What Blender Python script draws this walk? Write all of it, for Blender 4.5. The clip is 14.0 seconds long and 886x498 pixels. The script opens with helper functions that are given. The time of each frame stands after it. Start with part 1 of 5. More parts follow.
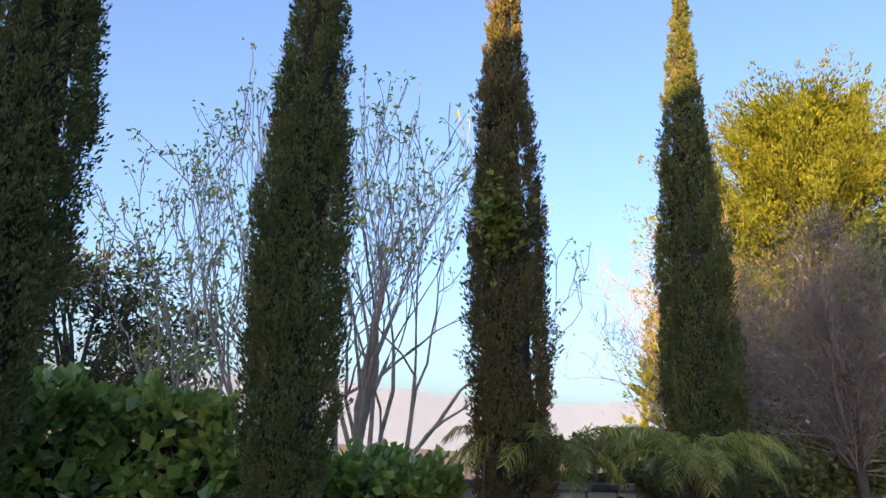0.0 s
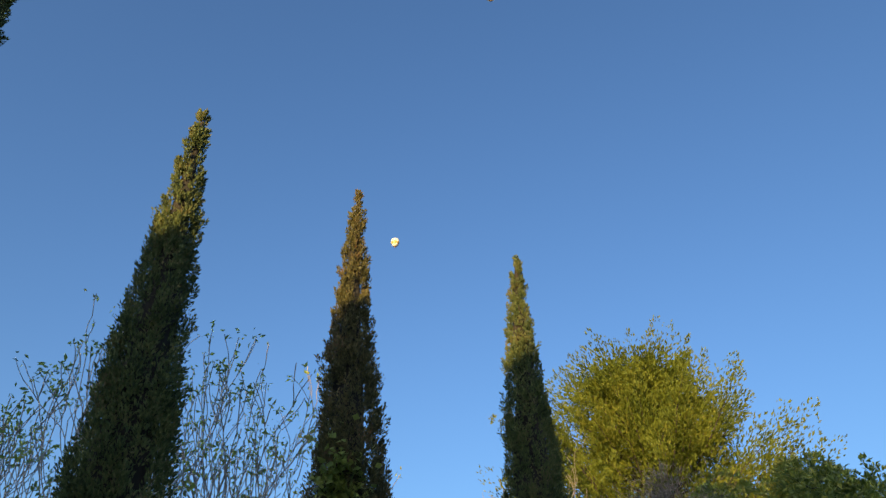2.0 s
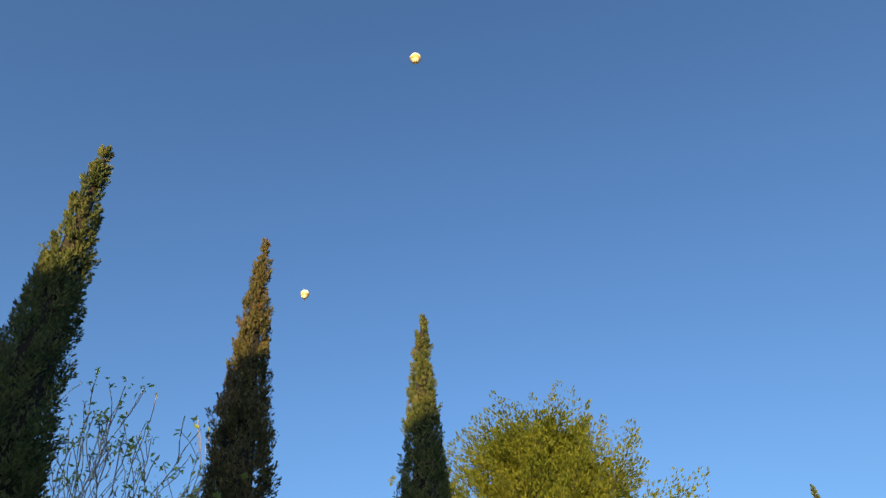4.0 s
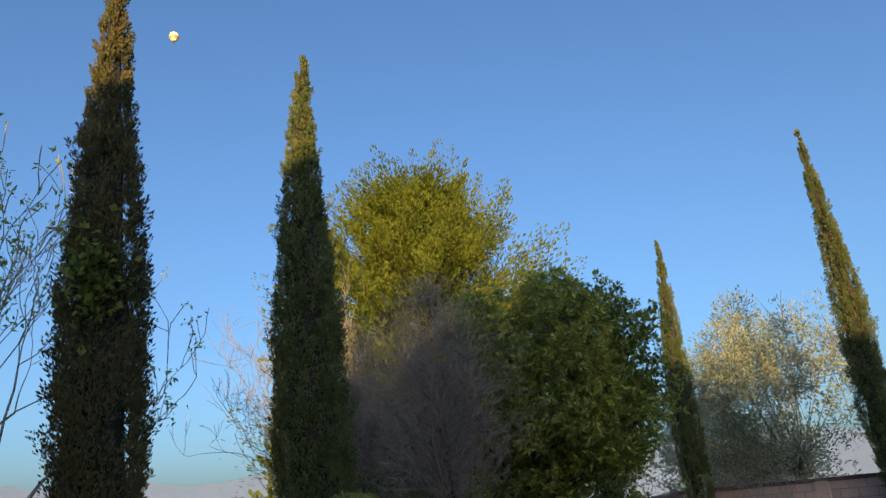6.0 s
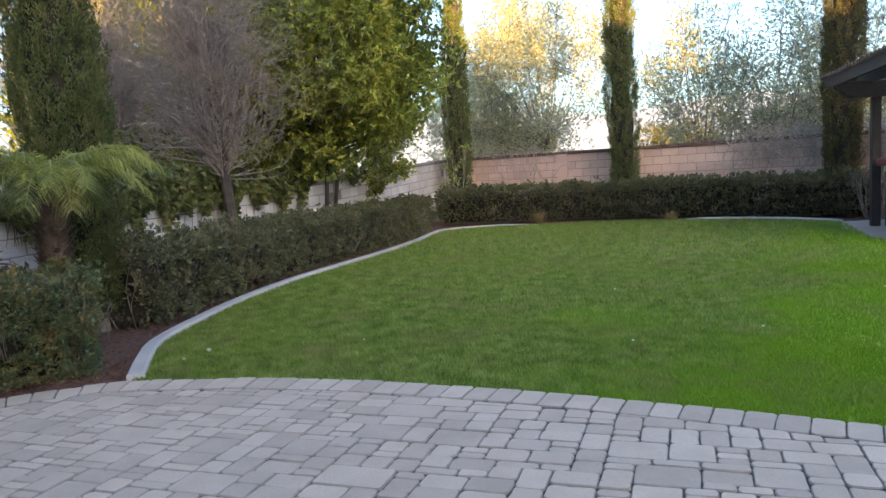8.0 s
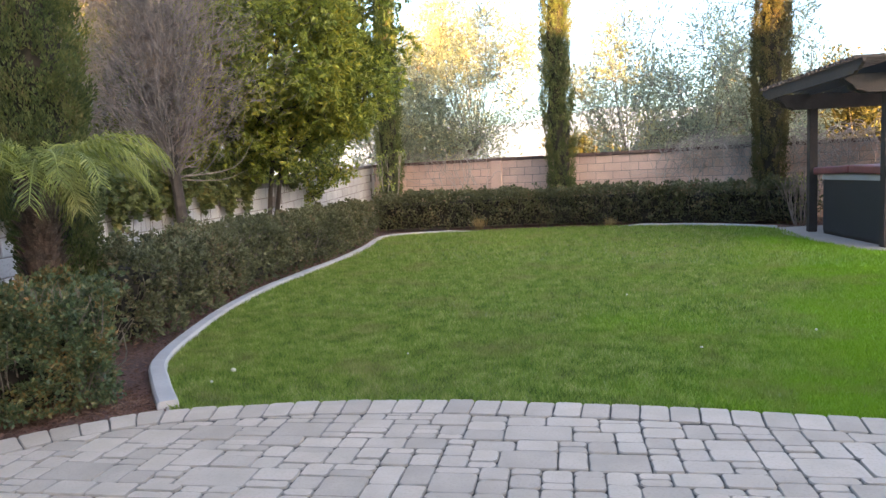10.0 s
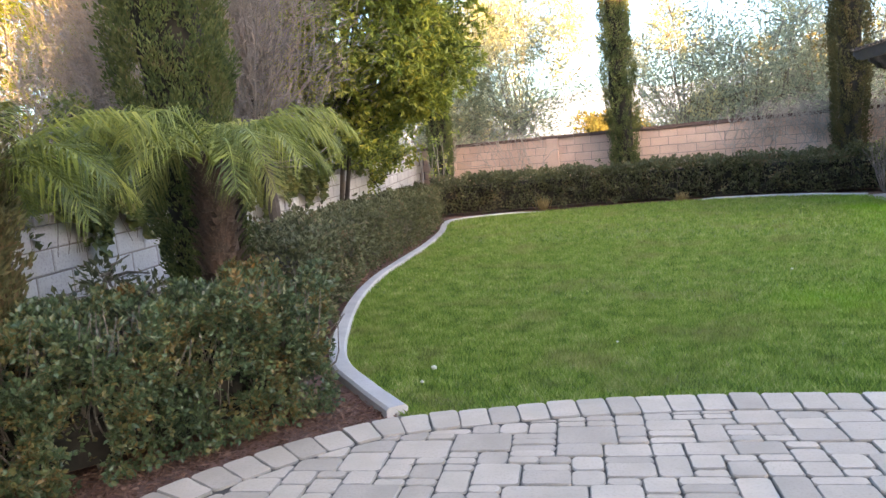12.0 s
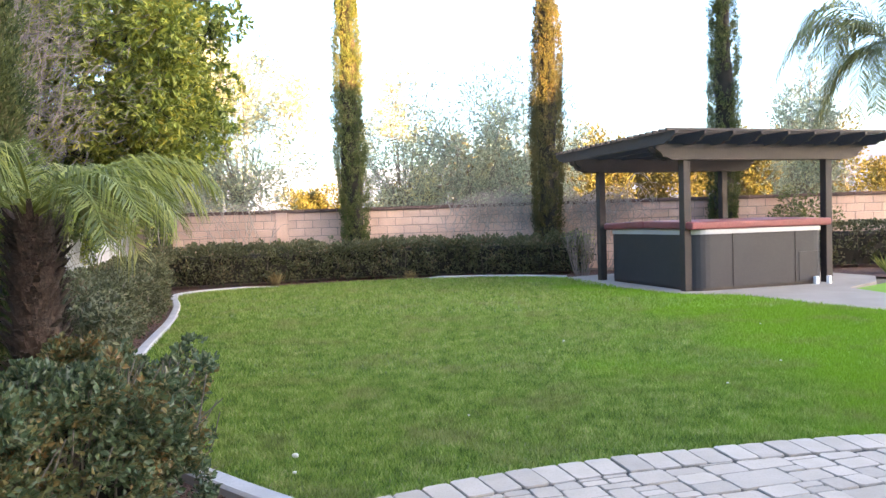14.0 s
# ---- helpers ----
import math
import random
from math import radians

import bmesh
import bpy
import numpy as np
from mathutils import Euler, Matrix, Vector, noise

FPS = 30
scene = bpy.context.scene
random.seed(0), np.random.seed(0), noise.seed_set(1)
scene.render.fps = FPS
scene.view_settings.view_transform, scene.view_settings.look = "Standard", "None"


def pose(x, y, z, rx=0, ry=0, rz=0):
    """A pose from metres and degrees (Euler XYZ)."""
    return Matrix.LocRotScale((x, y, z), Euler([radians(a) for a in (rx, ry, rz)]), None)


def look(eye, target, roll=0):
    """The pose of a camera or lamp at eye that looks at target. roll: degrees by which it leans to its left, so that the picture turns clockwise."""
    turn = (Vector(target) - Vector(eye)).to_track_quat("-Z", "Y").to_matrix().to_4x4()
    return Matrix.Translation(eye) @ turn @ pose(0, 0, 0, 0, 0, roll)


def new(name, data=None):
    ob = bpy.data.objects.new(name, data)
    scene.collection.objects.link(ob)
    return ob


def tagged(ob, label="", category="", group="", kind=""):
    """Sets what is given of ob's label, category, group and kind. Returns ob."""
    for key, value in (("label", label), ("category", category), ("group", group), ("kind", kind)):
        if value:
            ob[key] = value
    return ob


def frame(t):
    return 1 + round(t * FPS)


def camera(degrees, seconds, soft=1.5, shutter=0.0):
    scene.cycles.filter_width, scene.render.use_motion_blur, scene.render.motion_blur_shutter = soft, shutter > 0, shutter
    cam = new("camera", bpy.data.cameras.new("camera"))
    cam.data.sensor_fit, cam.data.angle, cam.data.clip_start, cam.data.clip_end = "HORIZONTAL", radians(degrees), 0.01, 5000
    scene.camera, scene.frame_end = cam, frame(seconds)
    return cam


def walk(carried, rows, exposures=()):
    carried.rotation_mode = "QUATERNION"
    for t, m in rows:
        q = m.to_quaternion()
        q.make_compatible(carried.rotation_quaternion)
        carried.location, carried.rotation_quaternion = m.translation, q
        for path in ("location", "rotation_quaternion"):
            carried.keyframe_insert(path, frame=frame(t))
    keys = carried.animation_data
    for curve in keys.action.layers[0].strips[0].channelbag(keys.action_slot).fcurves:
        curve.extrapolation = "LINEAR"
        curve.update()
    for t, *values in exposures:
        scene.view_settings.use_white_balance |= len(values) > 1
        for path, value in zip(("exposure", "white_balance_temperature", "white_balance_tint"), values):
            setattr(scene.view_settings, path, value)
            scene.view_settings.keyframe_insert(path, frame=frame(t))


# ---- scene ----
# ---- camera ----
cam = camera(63.11, 14.0, soft=1.45)
PATH = [
    (0, (3.858, 1.164, 1.385), (-0.920, 1.784, 2.722), 3.51),
    (0.5, (3.878, 1.234, 1.383), (-0.673, 2.117, 3.256), 2.20),
    (1, (3.922, 1.251, 1.406), (-0.383, 2.312, 3.718), 1.06),
    (1.5, (3.929, 1.263, 1.425), (-0.131, 2.460, 4.085), 0.29),
    (2, (3.935, 1.272, 1.431), (0.105, 2.589, 4.362), -0.28),
    (2.5, (3.954, 1.282, 1.447), (0.326, 2.715, 4.575), -0.59),
    (2.7, (3.956, 1.291, 1.452), (0.398, 2.768, 4.639), -0.76),
    (4.8, (3.892, 1.331, 1.442), (0.488, 3.405, 4.460), -3.41),
    (5, (3.873, 1.333, 1.428), (0.418, 3.513, 4.311), -3.70),
    (5.5, (3.820, 1.366, 1.398), (0.212, 3.853, 3.806), -4.05),
    (6, (3.816, 1.395, 1.367), (0.096, 4.227, 3.141), -4.50),
    (6.5, (3.908, 1.401, 1.356), (0.182, 4.583, 2.350), -4.35),
    (7, (3.945, 1.400, 1.357), (0.378, 4.896, 1.593), -4.41),
    (7.5, (3.821, 1.439, 1.306), (0.556, 5.213, 1.005), -4.17),
    (8, (3.604, 1.509, 1.297), (0.616, 5.485, 0.781), -3.16),
    (8.2, (3.495, 1.518, 1.293), (0.607, 5.561, 0.736), -2.59),
    (10.3, (2.139, 1.212, 1.287), (-0.163, 5.623, 0.793), -2.91),
    (10.5, (1.996, 1.215, 1.288), (-0.291, 5.632, 0.786), -3.14),
    (11, (1.644, 1.157, 1.255), (-0.649, 5.569, 0.726), -3.72),
    (11.5, (1.322, 1.121, 1.261), (-1.001, 5.512, 0.697), -4.21),
    (12, (0.942, 1.086, 1.272), (-1.438, 5.442, 0.679), -4.82),
    (12.5, (0.594, 0.973, 1.263), (-1.867, 5.272, 0.586), -5.67),
    (13, (0.305, 0.927, 1.262), (-1.966, 5.339, 0.643), -6.19),
    (13.5, (0.035, 0.909, 1.254), (-1.462, 5.655, 0.763), -4.53),
    (14, (-0.134, 0.963, 1.285), (-0.456, 5.949, 1.100), -1.76),
]

EXPOSURE = [(0.0, 1.98, 7500, 26), (0.5, 1.48, 7050, 23), (1.2, 0.98, 6400, 11), (5.0, 0.94, 6400, 11), (6.5, 1.05, 6600, 13), (7.0, 1.62, 6700, 16), (7.5, 2.3, 6700, 18), (8.0, 2.75, 8000, 19), (11.0, 3.22, 8600, 21), (12.5, 3.55, 8600, 21), (13.4, 3.7, 8600, 21), (14.0, 3.68, 8300, 21)]
walk(cam, [(t, look(e, a, r)) for t, e, a, r in PATH], EXPOSURE)

# ---- sky and sun ----
SUN_FROM = Vector((0.8, -0.6))
SUN_EL = radians(9.5)
world = bpy.data.worlds.new("sky")
scene.world = world
world.use_nodes = True
wn, wl = world.node_tree.nodes, world.node_tree.links
sky = wn.new("ShaderNodeTexSky")
sky.sky_type = "NISHITA"
sky.sun_disc = False
sky.sun_elevation = SUN_EL
sky.sun_rotation = math.atan2(SUN_FROM.x, SUN_FROM.y)
sky.altitude = 100
sky.air_density, sky.dust_density, sky.ozone_density = 1.0, 4.0, 4.0
wl.new(sky.outputs[0], wn["Background"].inputs[0])
wn["Background"].inputs[1].default_value = 0.15
lamp = bpy.data.lights.new("sun", "SUN")
lamp.energy, lamp.angle, lamp.color = 4.8, radians(0.3), (1.0, 0.68, 0.24)
sun = new("sun", lamp)
sun.matrix_world = look((0, 0, 0), (-SUN_FROM.x * math.cos(SUN_EL), -SUN_FROM.y * math.cos(SUN_EL), -math.sin(SUN_EL)))


# ---- materials ----
def nodes_of(name):
    m = bpy.data.materials.new(name)
    m.use_nodes = True
    return m, m.node_tree.nodes, m.node_tree.links


def mixed(nt, a, b, fac):
    n = nt.new("ShaderNodeMix")
    n.data_type = "RGBA"
    n.inputs[6].default_value, n.inputs[7].default_value = (*a, 1), (*b, 1)
    return n


def surface(name, a, b, scale=4.0, fine=60.0, rough=0.8, bump=0.3, c=None, metal=0.0, per_object=0.0, depth=0.01):
    """Two-scale mottled surface: colours a and b by a broad noise, c by fine grain, relief from the grain."""
    m, n, l = nodes_of(name)
    p = n["Principled BSDF"]
    p.inputs["Roughness"].default_value, p.inputs["Metallic"].default_value = rough, metal
    geo = n.new("ShaderNodeNewGeometry")
    broad, grain = n.new("ShaderNodeTexNoise"), n.new("ShaderNodeTexNoise")
    broad.inputs["Scale"].default_value, broad.inputs["Detail"].default_value = scale, 4
    grain.inputs["Scale"].default_value, grain.inputs["Detail"].default_value = fine, 3
    l.new(geo.outputs["Position"], broad.inputs["Vector"])
    l.new(geo.outputs["Position"], grain.inputs["Vector"])
    mix = mixed(n, a, b, 0)
    ramp = n.new("ShaderNodeMapRange")
    ramp.inputs[1].default_value, ramp.inputs[2].default_value = 0.35, 0.65
    l.new(broad.outputs[0], ramp.inputs[0])
    l.new(ramp.outputs[0], mix.inputs[0])
    out = mix.outputs[2]
    if c:
        mix2 = mixed(n, a, c, 0)
        r2 = n.new("ShaderNodeMapRange")
        r2.inputs[1].default_value, r2.inputs[2].default_value, r2.inputs[4].default_value = 0.5, 0.75, 0.8
        l.new(grain.outputs[0], r2.inputs[0])
        l.new(r2.outputs[0], mix2.inputs[0])
        l.new(out, mix2.inputs[6])
        out = mix2.outputs[2]
    if per_object:
        info = n.new("ShaderNodeObjectInfo")
        hsv = n.new("ShaderNodeHueSaturation")
        r3 = n.new("ShaderNodeMapRange")
        r3.inputs[3].default_value, r3.inputs[4].default_value = 1 - per_object, 1 + per_object
        add = n.new("ShaderNodeMath")
        add.operation = "ADD"
        wrap = n.new("ShaderNodeMath")
        wrap.operation = "FRACT"
        l.new(info.outputs["Random"], add.inputs[0])
        l.new(geo.outputs["Random Per Island"], add.inputs[1])
        l.new(add.outputs[0], wrap.inputs[0])
        l.new(wrap.outputs[0], r3.inputs[0])
        l.new(r3.outputs[0], hsv.inputs["Value"])
        l.new(out, hsv.inputs["Color"])
        out = hsv.outputs[0]
    l.new(out, p.inputs["Base Color"])
    if bump:
        bp = n.new("ShaderNodeBump")
        bp.inputs["Strength"].default_value, bp.inputs["Distance"].default_value = bump, depth
        l.new(grain.outputs[0], bp.inputs["Height"])
        l.new(bp.outputs[0], p.inputs["Normal"])
    return m


def foliage(name, stops, rough=0.55, through_light=0.3, scale=1.5, spec=0.3):
    """Leaves: colour by leaf and by a broad noise over the crown, with some light passing through."""
    m, n, l = nodes_of(name)
    p = n["Principled BSDF"]
    p.inputs["Roughness"].default_value = rough
    p.inputs["Specular IOR Level"].default_value = spec
    geo = n.new("ShaderNodeNewGeometry")
    tex = n.new("ShaderNodeTexNoise")
    tex.inputs["Scale"].default_value, tex.inputs["Detail"].default_value = scale, 3
    l.new(geo.outputs["Position"], tex.inputs["Vector"])
    a = n.new("ShaderNodeMath")
    a.operation = "MULTIPLY_ADD"
    a.inputs[1].default_value = 0.6
    l.new(geo.outputs["Random Per Island"], a.inputs[0])
    b = n.new("ShaderNodeMath")
    b.operation = "MULTIPLY_ADD"
    b.inputs[1].default_value, b.inputs[2].default_value = 1.3, -0.45
    l.new(tex.outputs[0], b.inputs[0])
    l.new(b.outputs[0], a.inputs[2])
    ramp = n.new("ShaderNodeValToRGB")
    els = ramp.color_ramp.elements
    for i, col in enumerate(stops):
        pos = i / max(1, len(stops) - 1)
        e = els[i] if i < 2 else els.new(pos)
        e.position, e.color = pos, (*col, 1)
    for i, (e, col) in enumerate(zip(sorted(els, key=lambda q: q.position), stops)):
        e.position, e.color = i / max(1, len(stops) - 1), (*col, 1)
    l.new(a.outputs[0], ramp.inputs[0])
    l.new(ramp.outputs[0], p.inputs["Base Color"])
    tr = n.new("ShaderNodeBsdfTranslucent")
    l.new(ramp.outputs[0], tr.inputs[0])
    ms = n.new("ShaderNodeMixShader")
    ms.inputs[0].default_value = through_light
    l.new(p.outputs[0], ms.inputs[1])
    l.new(tr.outputs[0], ms.inputs[2])
    l.new(ms.outputs[0], n["Material Output"].inputs[0])
    return m


def patchy(m):
    """Turf: yellowed thatch in ragged patches, and brighter green in broad drifts."""
    n, l = m.node_tree.nodes, m.node_tree.links
    p = n["Principled BSDF"]
    src = p.inputs["Base Color"].links[0].from_socket
    geo = n.new("ShaderNodeNewGeometry")
    out = src
    for scale, detail, lo, hi, most, col in ((0.4, 2, 0.6, 0.85, 0.85, (0.19, 0.37, 0.02)), (1.3, 8, 0.5, 0.7, 0.62, (0.30, 0.25, 0.11)), (9.0, 4, 0.6, 0.75, 0.45, (0.09, 0.10, 0.04))):
        t = n.new("ShaderNodeTexNoise")
        t.inputs["Scale"].default_value, t.inputs["Detail"].default_value, t.inputs["Roughness"].default_value = scale, detail, 0.65
        l.new(geo.outputs["Position"], t.inputs["Vector"])
        r = n.new("ShaderNodeMapRange")
        r.inputs[1].default_value, r.inputs[2].default_value, r.inputs[4].default_value = lo, hi, most
        if scale < 1:
            # the brighter green spreads towards +x
            xyz, east = n.new("ShaderNodeSeparateXYZ"), n.new("ShaderNodeMath")
            east.operation = "MULTIPLY_ADD"
            east.inputs[1].default_value = 0.13
            l.new(geo.outputs["Position"], xyz.inputs[0])
            l.new(xyz.outputs[0], east.inputs[0])
            l.new(t.outputs[0], east.inputs[2])
            l.new(east.outputs[0], r.inputs[0])
        else:
            l.new(t.outputs[0], r.inputs[0])
        mix = mixed(n, col, col, 0)
        l.new(r.outputs[0], mix.inputs[0])
        l.new(out, mix.inputs[6])
        out = mix.outputs[2]
    for k in [q for q in src.links if q.to_node.bl_idname in ("ShaderNodeBsdfPrincipled", "ShaderNodeBsdfTranslucent")]:
        l.new(out, k.to_socket)
    return m


M_CYPRESS = foliage("cypress_foliage", [(0.034, 0.049, 0.021), (0.071, 0.101, 0.033), (0.118, 0.139, 0.045), (0.159, 0.132, 0.061)], 0.7, 0.15, 5.0)
M_CYPRESS_WORN = foliage("cypress_foliage_browned", [(0.04, 0.038, 0.019), (0.076, 0.077, 0.029), (0.123, 0.109, 0.042), (0.165, 0.097, 0.053)], 0.75, 0.12, 3.0)
# inner twigs, darkened in colour to stand for shade between the leaves
M_CYPRESS_CORE = surface("inner_twigs_painted_shade", (0.016, 0.014, 0.009), (0.03, 0.024, 0.016), 6, 40, 0.95, 0.4)
M_HEDGE = foliage("hedge_leaf", [(0.026, 0.050, 0.023), (0.056, 0.096, 0.041), (0.096, 0.142, 0.060), (0.185, 0.150, 0.052), (0.275, 0.135, 0.040)], 0.38, 0.2, 3.5, 0.6)
M_HEDGE_DARK = foliage("hedge_leaf_dull", [(0.048, 0.057, 0.030), (0.083, 0.095, 0.042), (0.124, 0.127, 0.060), (0.193, 0.127, 0.072)], 0.5, 0.2, 2.0, 0.4)
M_LAUREL = foliage("laurel_leaf", [(0.069, 0.145, 0.049), (0.138, 0.266, 0.066), (0.254, 0.398, 0.089), (0.463, 0.488, 0.11)], 0.28, 0.3, 2.0, 1.0)
M_IVY = foliage("ivy_leaf", [(0.04, 0.06, 0.02), (0.085, 0.115, 0.036), (0.15, 0.17, 0.05), (0.26, 0.23, 0.075)], 0.42, 0.25, 3.0, 0.5)
M_GOLD = foliage("yellow_green_foliage", [(0.043, 0.062, 0.01), (0.093, 0.124, 0.015), (0.145, 0.171, 0.02), (0.187, 0.19, 0.03)], 0.65, 0.3, 0.6)
M_BROAD = foliage("broad_tree_leaf", [(0.075, 0.115, 0.026), (0.163, 0.215, 0.041), (0.294, 0.327, 0.058), (0.529, 0.428, 0.067)], 0.42, 0.32, 0.8, 0.45)
M_OLIVE = foliage("grey_green_leaf", [(0.167, 0.203, 0.143), (0.308, 0.356, 0.262), (0.523, 0.546, 0.38), (0.713, 0.618, 0.308)], 0.6, 0.6, 0.8)
M_AMBER = foliage("amber_shrub_leaf", [(0.05, 0.058, 0.022), (0.09, 0.092, 0.03), (0.13, 0.115, 0.04), (0.16, 0.125, 0.055)], 0.65, 0.35, 0.8)
M_OAK = foliage("dark_tree_leaf", [(0.03, 0.045, 0.022), (0.06, 0.08, 0.035), (0.12, 0.12, 0.05), (0.20, 0.15, 0.05)], 0.6, 0.25, 0.9)
M_SPARSE = foliage("remaining_leaf", [(0.109, 0.166, 0.047), (0.218, 0.309, 0.078), (0.4, 0.486, 0.094), (0.546, 0.442, 0.125)], 0.5, 0.4, 1.2)
M_PALM = foliage("palm_leaflet", [(0.085, 0.115, 0.030), (0.18, 0.215, 0.048), (0.32, 0.345, 0.075), (0.50, 0.46, 0.12)], 0.4, 0.35, 1.5, 0.5)
M_PALM_TALL = foliage("tall_palm_leaflet", [(0.070, 0.084, 0.028), (0.126, 0.140, 0.042), (0.196, 0.210, 0.070), (0.308, 0.266, 0.098)], 0.5, 0.25, 0.8, 0.4)
M_PALM_YELLOW = foliage("palm_leaflet_yellowed", [(0.18, 0.19, 0.05), (0.28, 0.27, 0.08), (0.36, 0.32, 0.10)], 0.45, 0.35, 1.5, 0.5)
M_VINE = foliage("vine_leaf", [(0.10, 0.15, 0.03), (0.20, 0.25, 0.05), (0.32, 0.34, 0.08)], 0.45, 0.4, 3.0, 0.4)
M_GRASS = patchy(foliage("grass_blade", [(0.076, 0.132, 0.027), (0.151, 0.253, 0.043), (0.27, 0.374, 0.076), (0.475, 0.462, 0.194)], 0.6, 0.45, 6.0, 0.25))
M_LAWN = patchy(surface("lawn_soil_and_thatch", (0.11, 0.18, 0.03), (0.17, 0.20, 0.06), 0.9, 45, 0.95, 0.6, (0.17, 0.16, 0.07)))
M_BARK = surface("grey_bark", (0.20, 0.17, 0.14), (0.13, 0.105, 0.085), 8, 50, 0.9, 0.6, (0.27, 0.24, 0.21))
M_BARK_PALE = surface("pale_twig_bark", (0.38, 0.33, 0.285), (0.28, 0.24, 0.21), 8, 60, 0.9, 0.4)
M_BARK_DARK = surface("dark_bark", (0.075, 0.06, 0.05), (0.045, 0.036, 0.03), 8, 50, 0.95, 0.6)
M_TWIG_DEAD = surface("dead_twig", (0.25, 0.215, 0.195), (0.17, 0.145, 0.13), 3, 50, 0.95, 0.3, (0.32, 0.25, 0.20))
M_PALM_TRUNK = surface("palm_trunk_fibre", (0.125, 0.075, 0.055), (0.06, 0.04, 0.03), 12, 70, 0.95, 0.7, (0.19, 0.135, 0.10))
M_MULCH = surface("bark_mulch", (0.15, 0.072, 0.052), (0.09, 0.046, 0.036), 3, 55, 0.95, 1.0, (0.24, 0.13, 0.095), depth=0.02)
M_CHIP = foliage("mulch_chip", [(0.06, 0.032, 0.025), (0.13, 0.066, 0.048), (0.21, 0.115, 0.08), (0.30, 0.19, 0.14)], 0.9, 0.0, 3.0, 0.2)
M_SOIL = surface("dry_earth", (0.17, 0.13, 0.09), (0.12, 0.10, 0.06), 0.3, 8, 0.95, 0.6, (0.10, 0.11, 0.05))
M_PAVER = surface("tumbled_concrete_paver", (0.535, 0.425, 0.33), (0.465, 0.37, 0.28), 5, 90, 0.85, 0.35, (0.415, 0.33, 0.25), per_object=0.15, depth=0.006)
# rim tone: dirt plus the shade of the joints, put into the colour
M_PAVER_EDGE = surface("paver_edge_dirt_and_shade", (0.38, 0.315, 0.25), (0.27, 0.225, 0.18), 9, 90, 0.95, 0.4, (0.33, 0.30, 0.27))
M_SAND = surface("paver_joint_sand", (0.085, 0.07, 0.055), (0.055, 0.047, 0.04), 8, 120, 0.95, 0.5)
M_KERB = surface("poured_kerb_concrete", (0.50, 0.465, 0.43), (0.40, 0.37, 0.34), 3, 70, 0.8, 0.3, (0.38, 0.36, 0.33), depth=0.005)
M_SLAB = surface("slab_concrete", (0.38, 0.31, 0.25), (0.32, 0.26, 0.205), 1.5, 60, 0.85, 0.25, (0.31, 0.265, 0.22), depth=0.005)
M_BLOCK = surface("beige_wall_block", (0.63, 0.43, 0.34), (0.55, 0.37, 0.29), 2.0, 50, 0.9, 0.5, (0.42, 0.30, 0.24), per_object=0.10)
M_BLOCK_PALE = surface("pale_wall_block", (0.60, 0.575, 0.55), (0.50, 0.475, 0.455), 2.0, 50, 0.9, 0.5, (0.36, 0.335, 0.315), per_object=0.08)
M_MORTAR = surface("wall_mortar", (0.27, 0.23, 0.20), (0.21, 0.18, 0.16), 4, 60, 0.95, 0.4)
M_CAP = surface("wall_cap_brick", (0.13, 0.075, 0.06), (0.10, 0.06, 0.05), 3, 40, 0.9, 0.5, (0.08, 0.055, 0.045), per_object=0.15)
M_CAP_PALE = surface("pale_wall_cap", (0.22, 0.19, 0.17), (0.17, 0.15, 0.135), 3, 40, 0.9, 0.5, (0.12, 0.105, 0.09), per_object=0.12)
M_TIMBER = surface("dark_stained_timber", (0.038, 0.027, 0.024), (0.029, 0.021, 0.018), 5, 40, 0.65, 0.4, (0.055, 0.04, 0.034))
M_TUB = surface("charcoal_tub_panel", (0.025, 0.024, 0.028), (0.021, 0.020, 0.024), 1.5, 80, 0.6, 0.12, (0.05, 0.045, 0.045), depth=0.003)
M_TUB_RIM = surface("white_acrylic_rim", (0.45, 0.43, 0.42), (0.40, 0.38, 0.37), 2, 50, 0.4, 0.05)
M_COVER = surface("maroon_vinyl_cover", (0.26, 0.055, 0.055), (0.20, 0.045, 0.045), 3, 60, 0.5, 0.2, (0.31, 0.10, 0.09), depth=0.004)
M_WHITE = surface("white_plastic", (0.72, 0.72, 0.70), (0.64, 0.64, 0.62), 5, 50, 0.5, 0.05)
# hills tinted pale blue: distance haze put into their colour
M_HILL = surface("haze_tinted_hill", (0.095, 0.145, 0.285), (0.105, 0.15, 0.285), 0.004, 0.03, 1.0, 0.0, (0.11, 0.155, 0.285))
# walls out of view, coloured pale to bounce light into the garden
M_STUCCO = surface("house_stucco", (0.78, 0.75, 0.70), (0.74, 0.70, 0.65), 1.0, 40, 0.95, 0.4)
M_TILE = surface("house_roof_tile", (0.25, 0.13, 0.09), (0.20, 0.11, 0.08), 1.0, 20, 0.9, 0.4)
M_BALLOON = surface("pale_balloon_fabric", (0.85, 0.82, 0.66), (0.82, 0.78, 0.58), 0.4, 3, 0.6, 0.0)
M_BALLOON_BAND = surface("ochre_balloon_fabric", (0.60, 0.40, 0.14), (0.55, 0.36, 0.12), 0.4, 3, 0.6, 0.0)
M_BASKET = surface("wicker_basket", (0.16, 0.09, 0.05), (0.12, 0.07, 0.04), 2, 20, 0.9, 0.3)
M_PEBBLE = surface("pale_litter", (0.72, 0.70, 0.64), (0.62, 0.58, 0.50), 20, 200, 0.8, 0.2)


# ---- mesh tools ----
rng = np.random.default_rng(7)


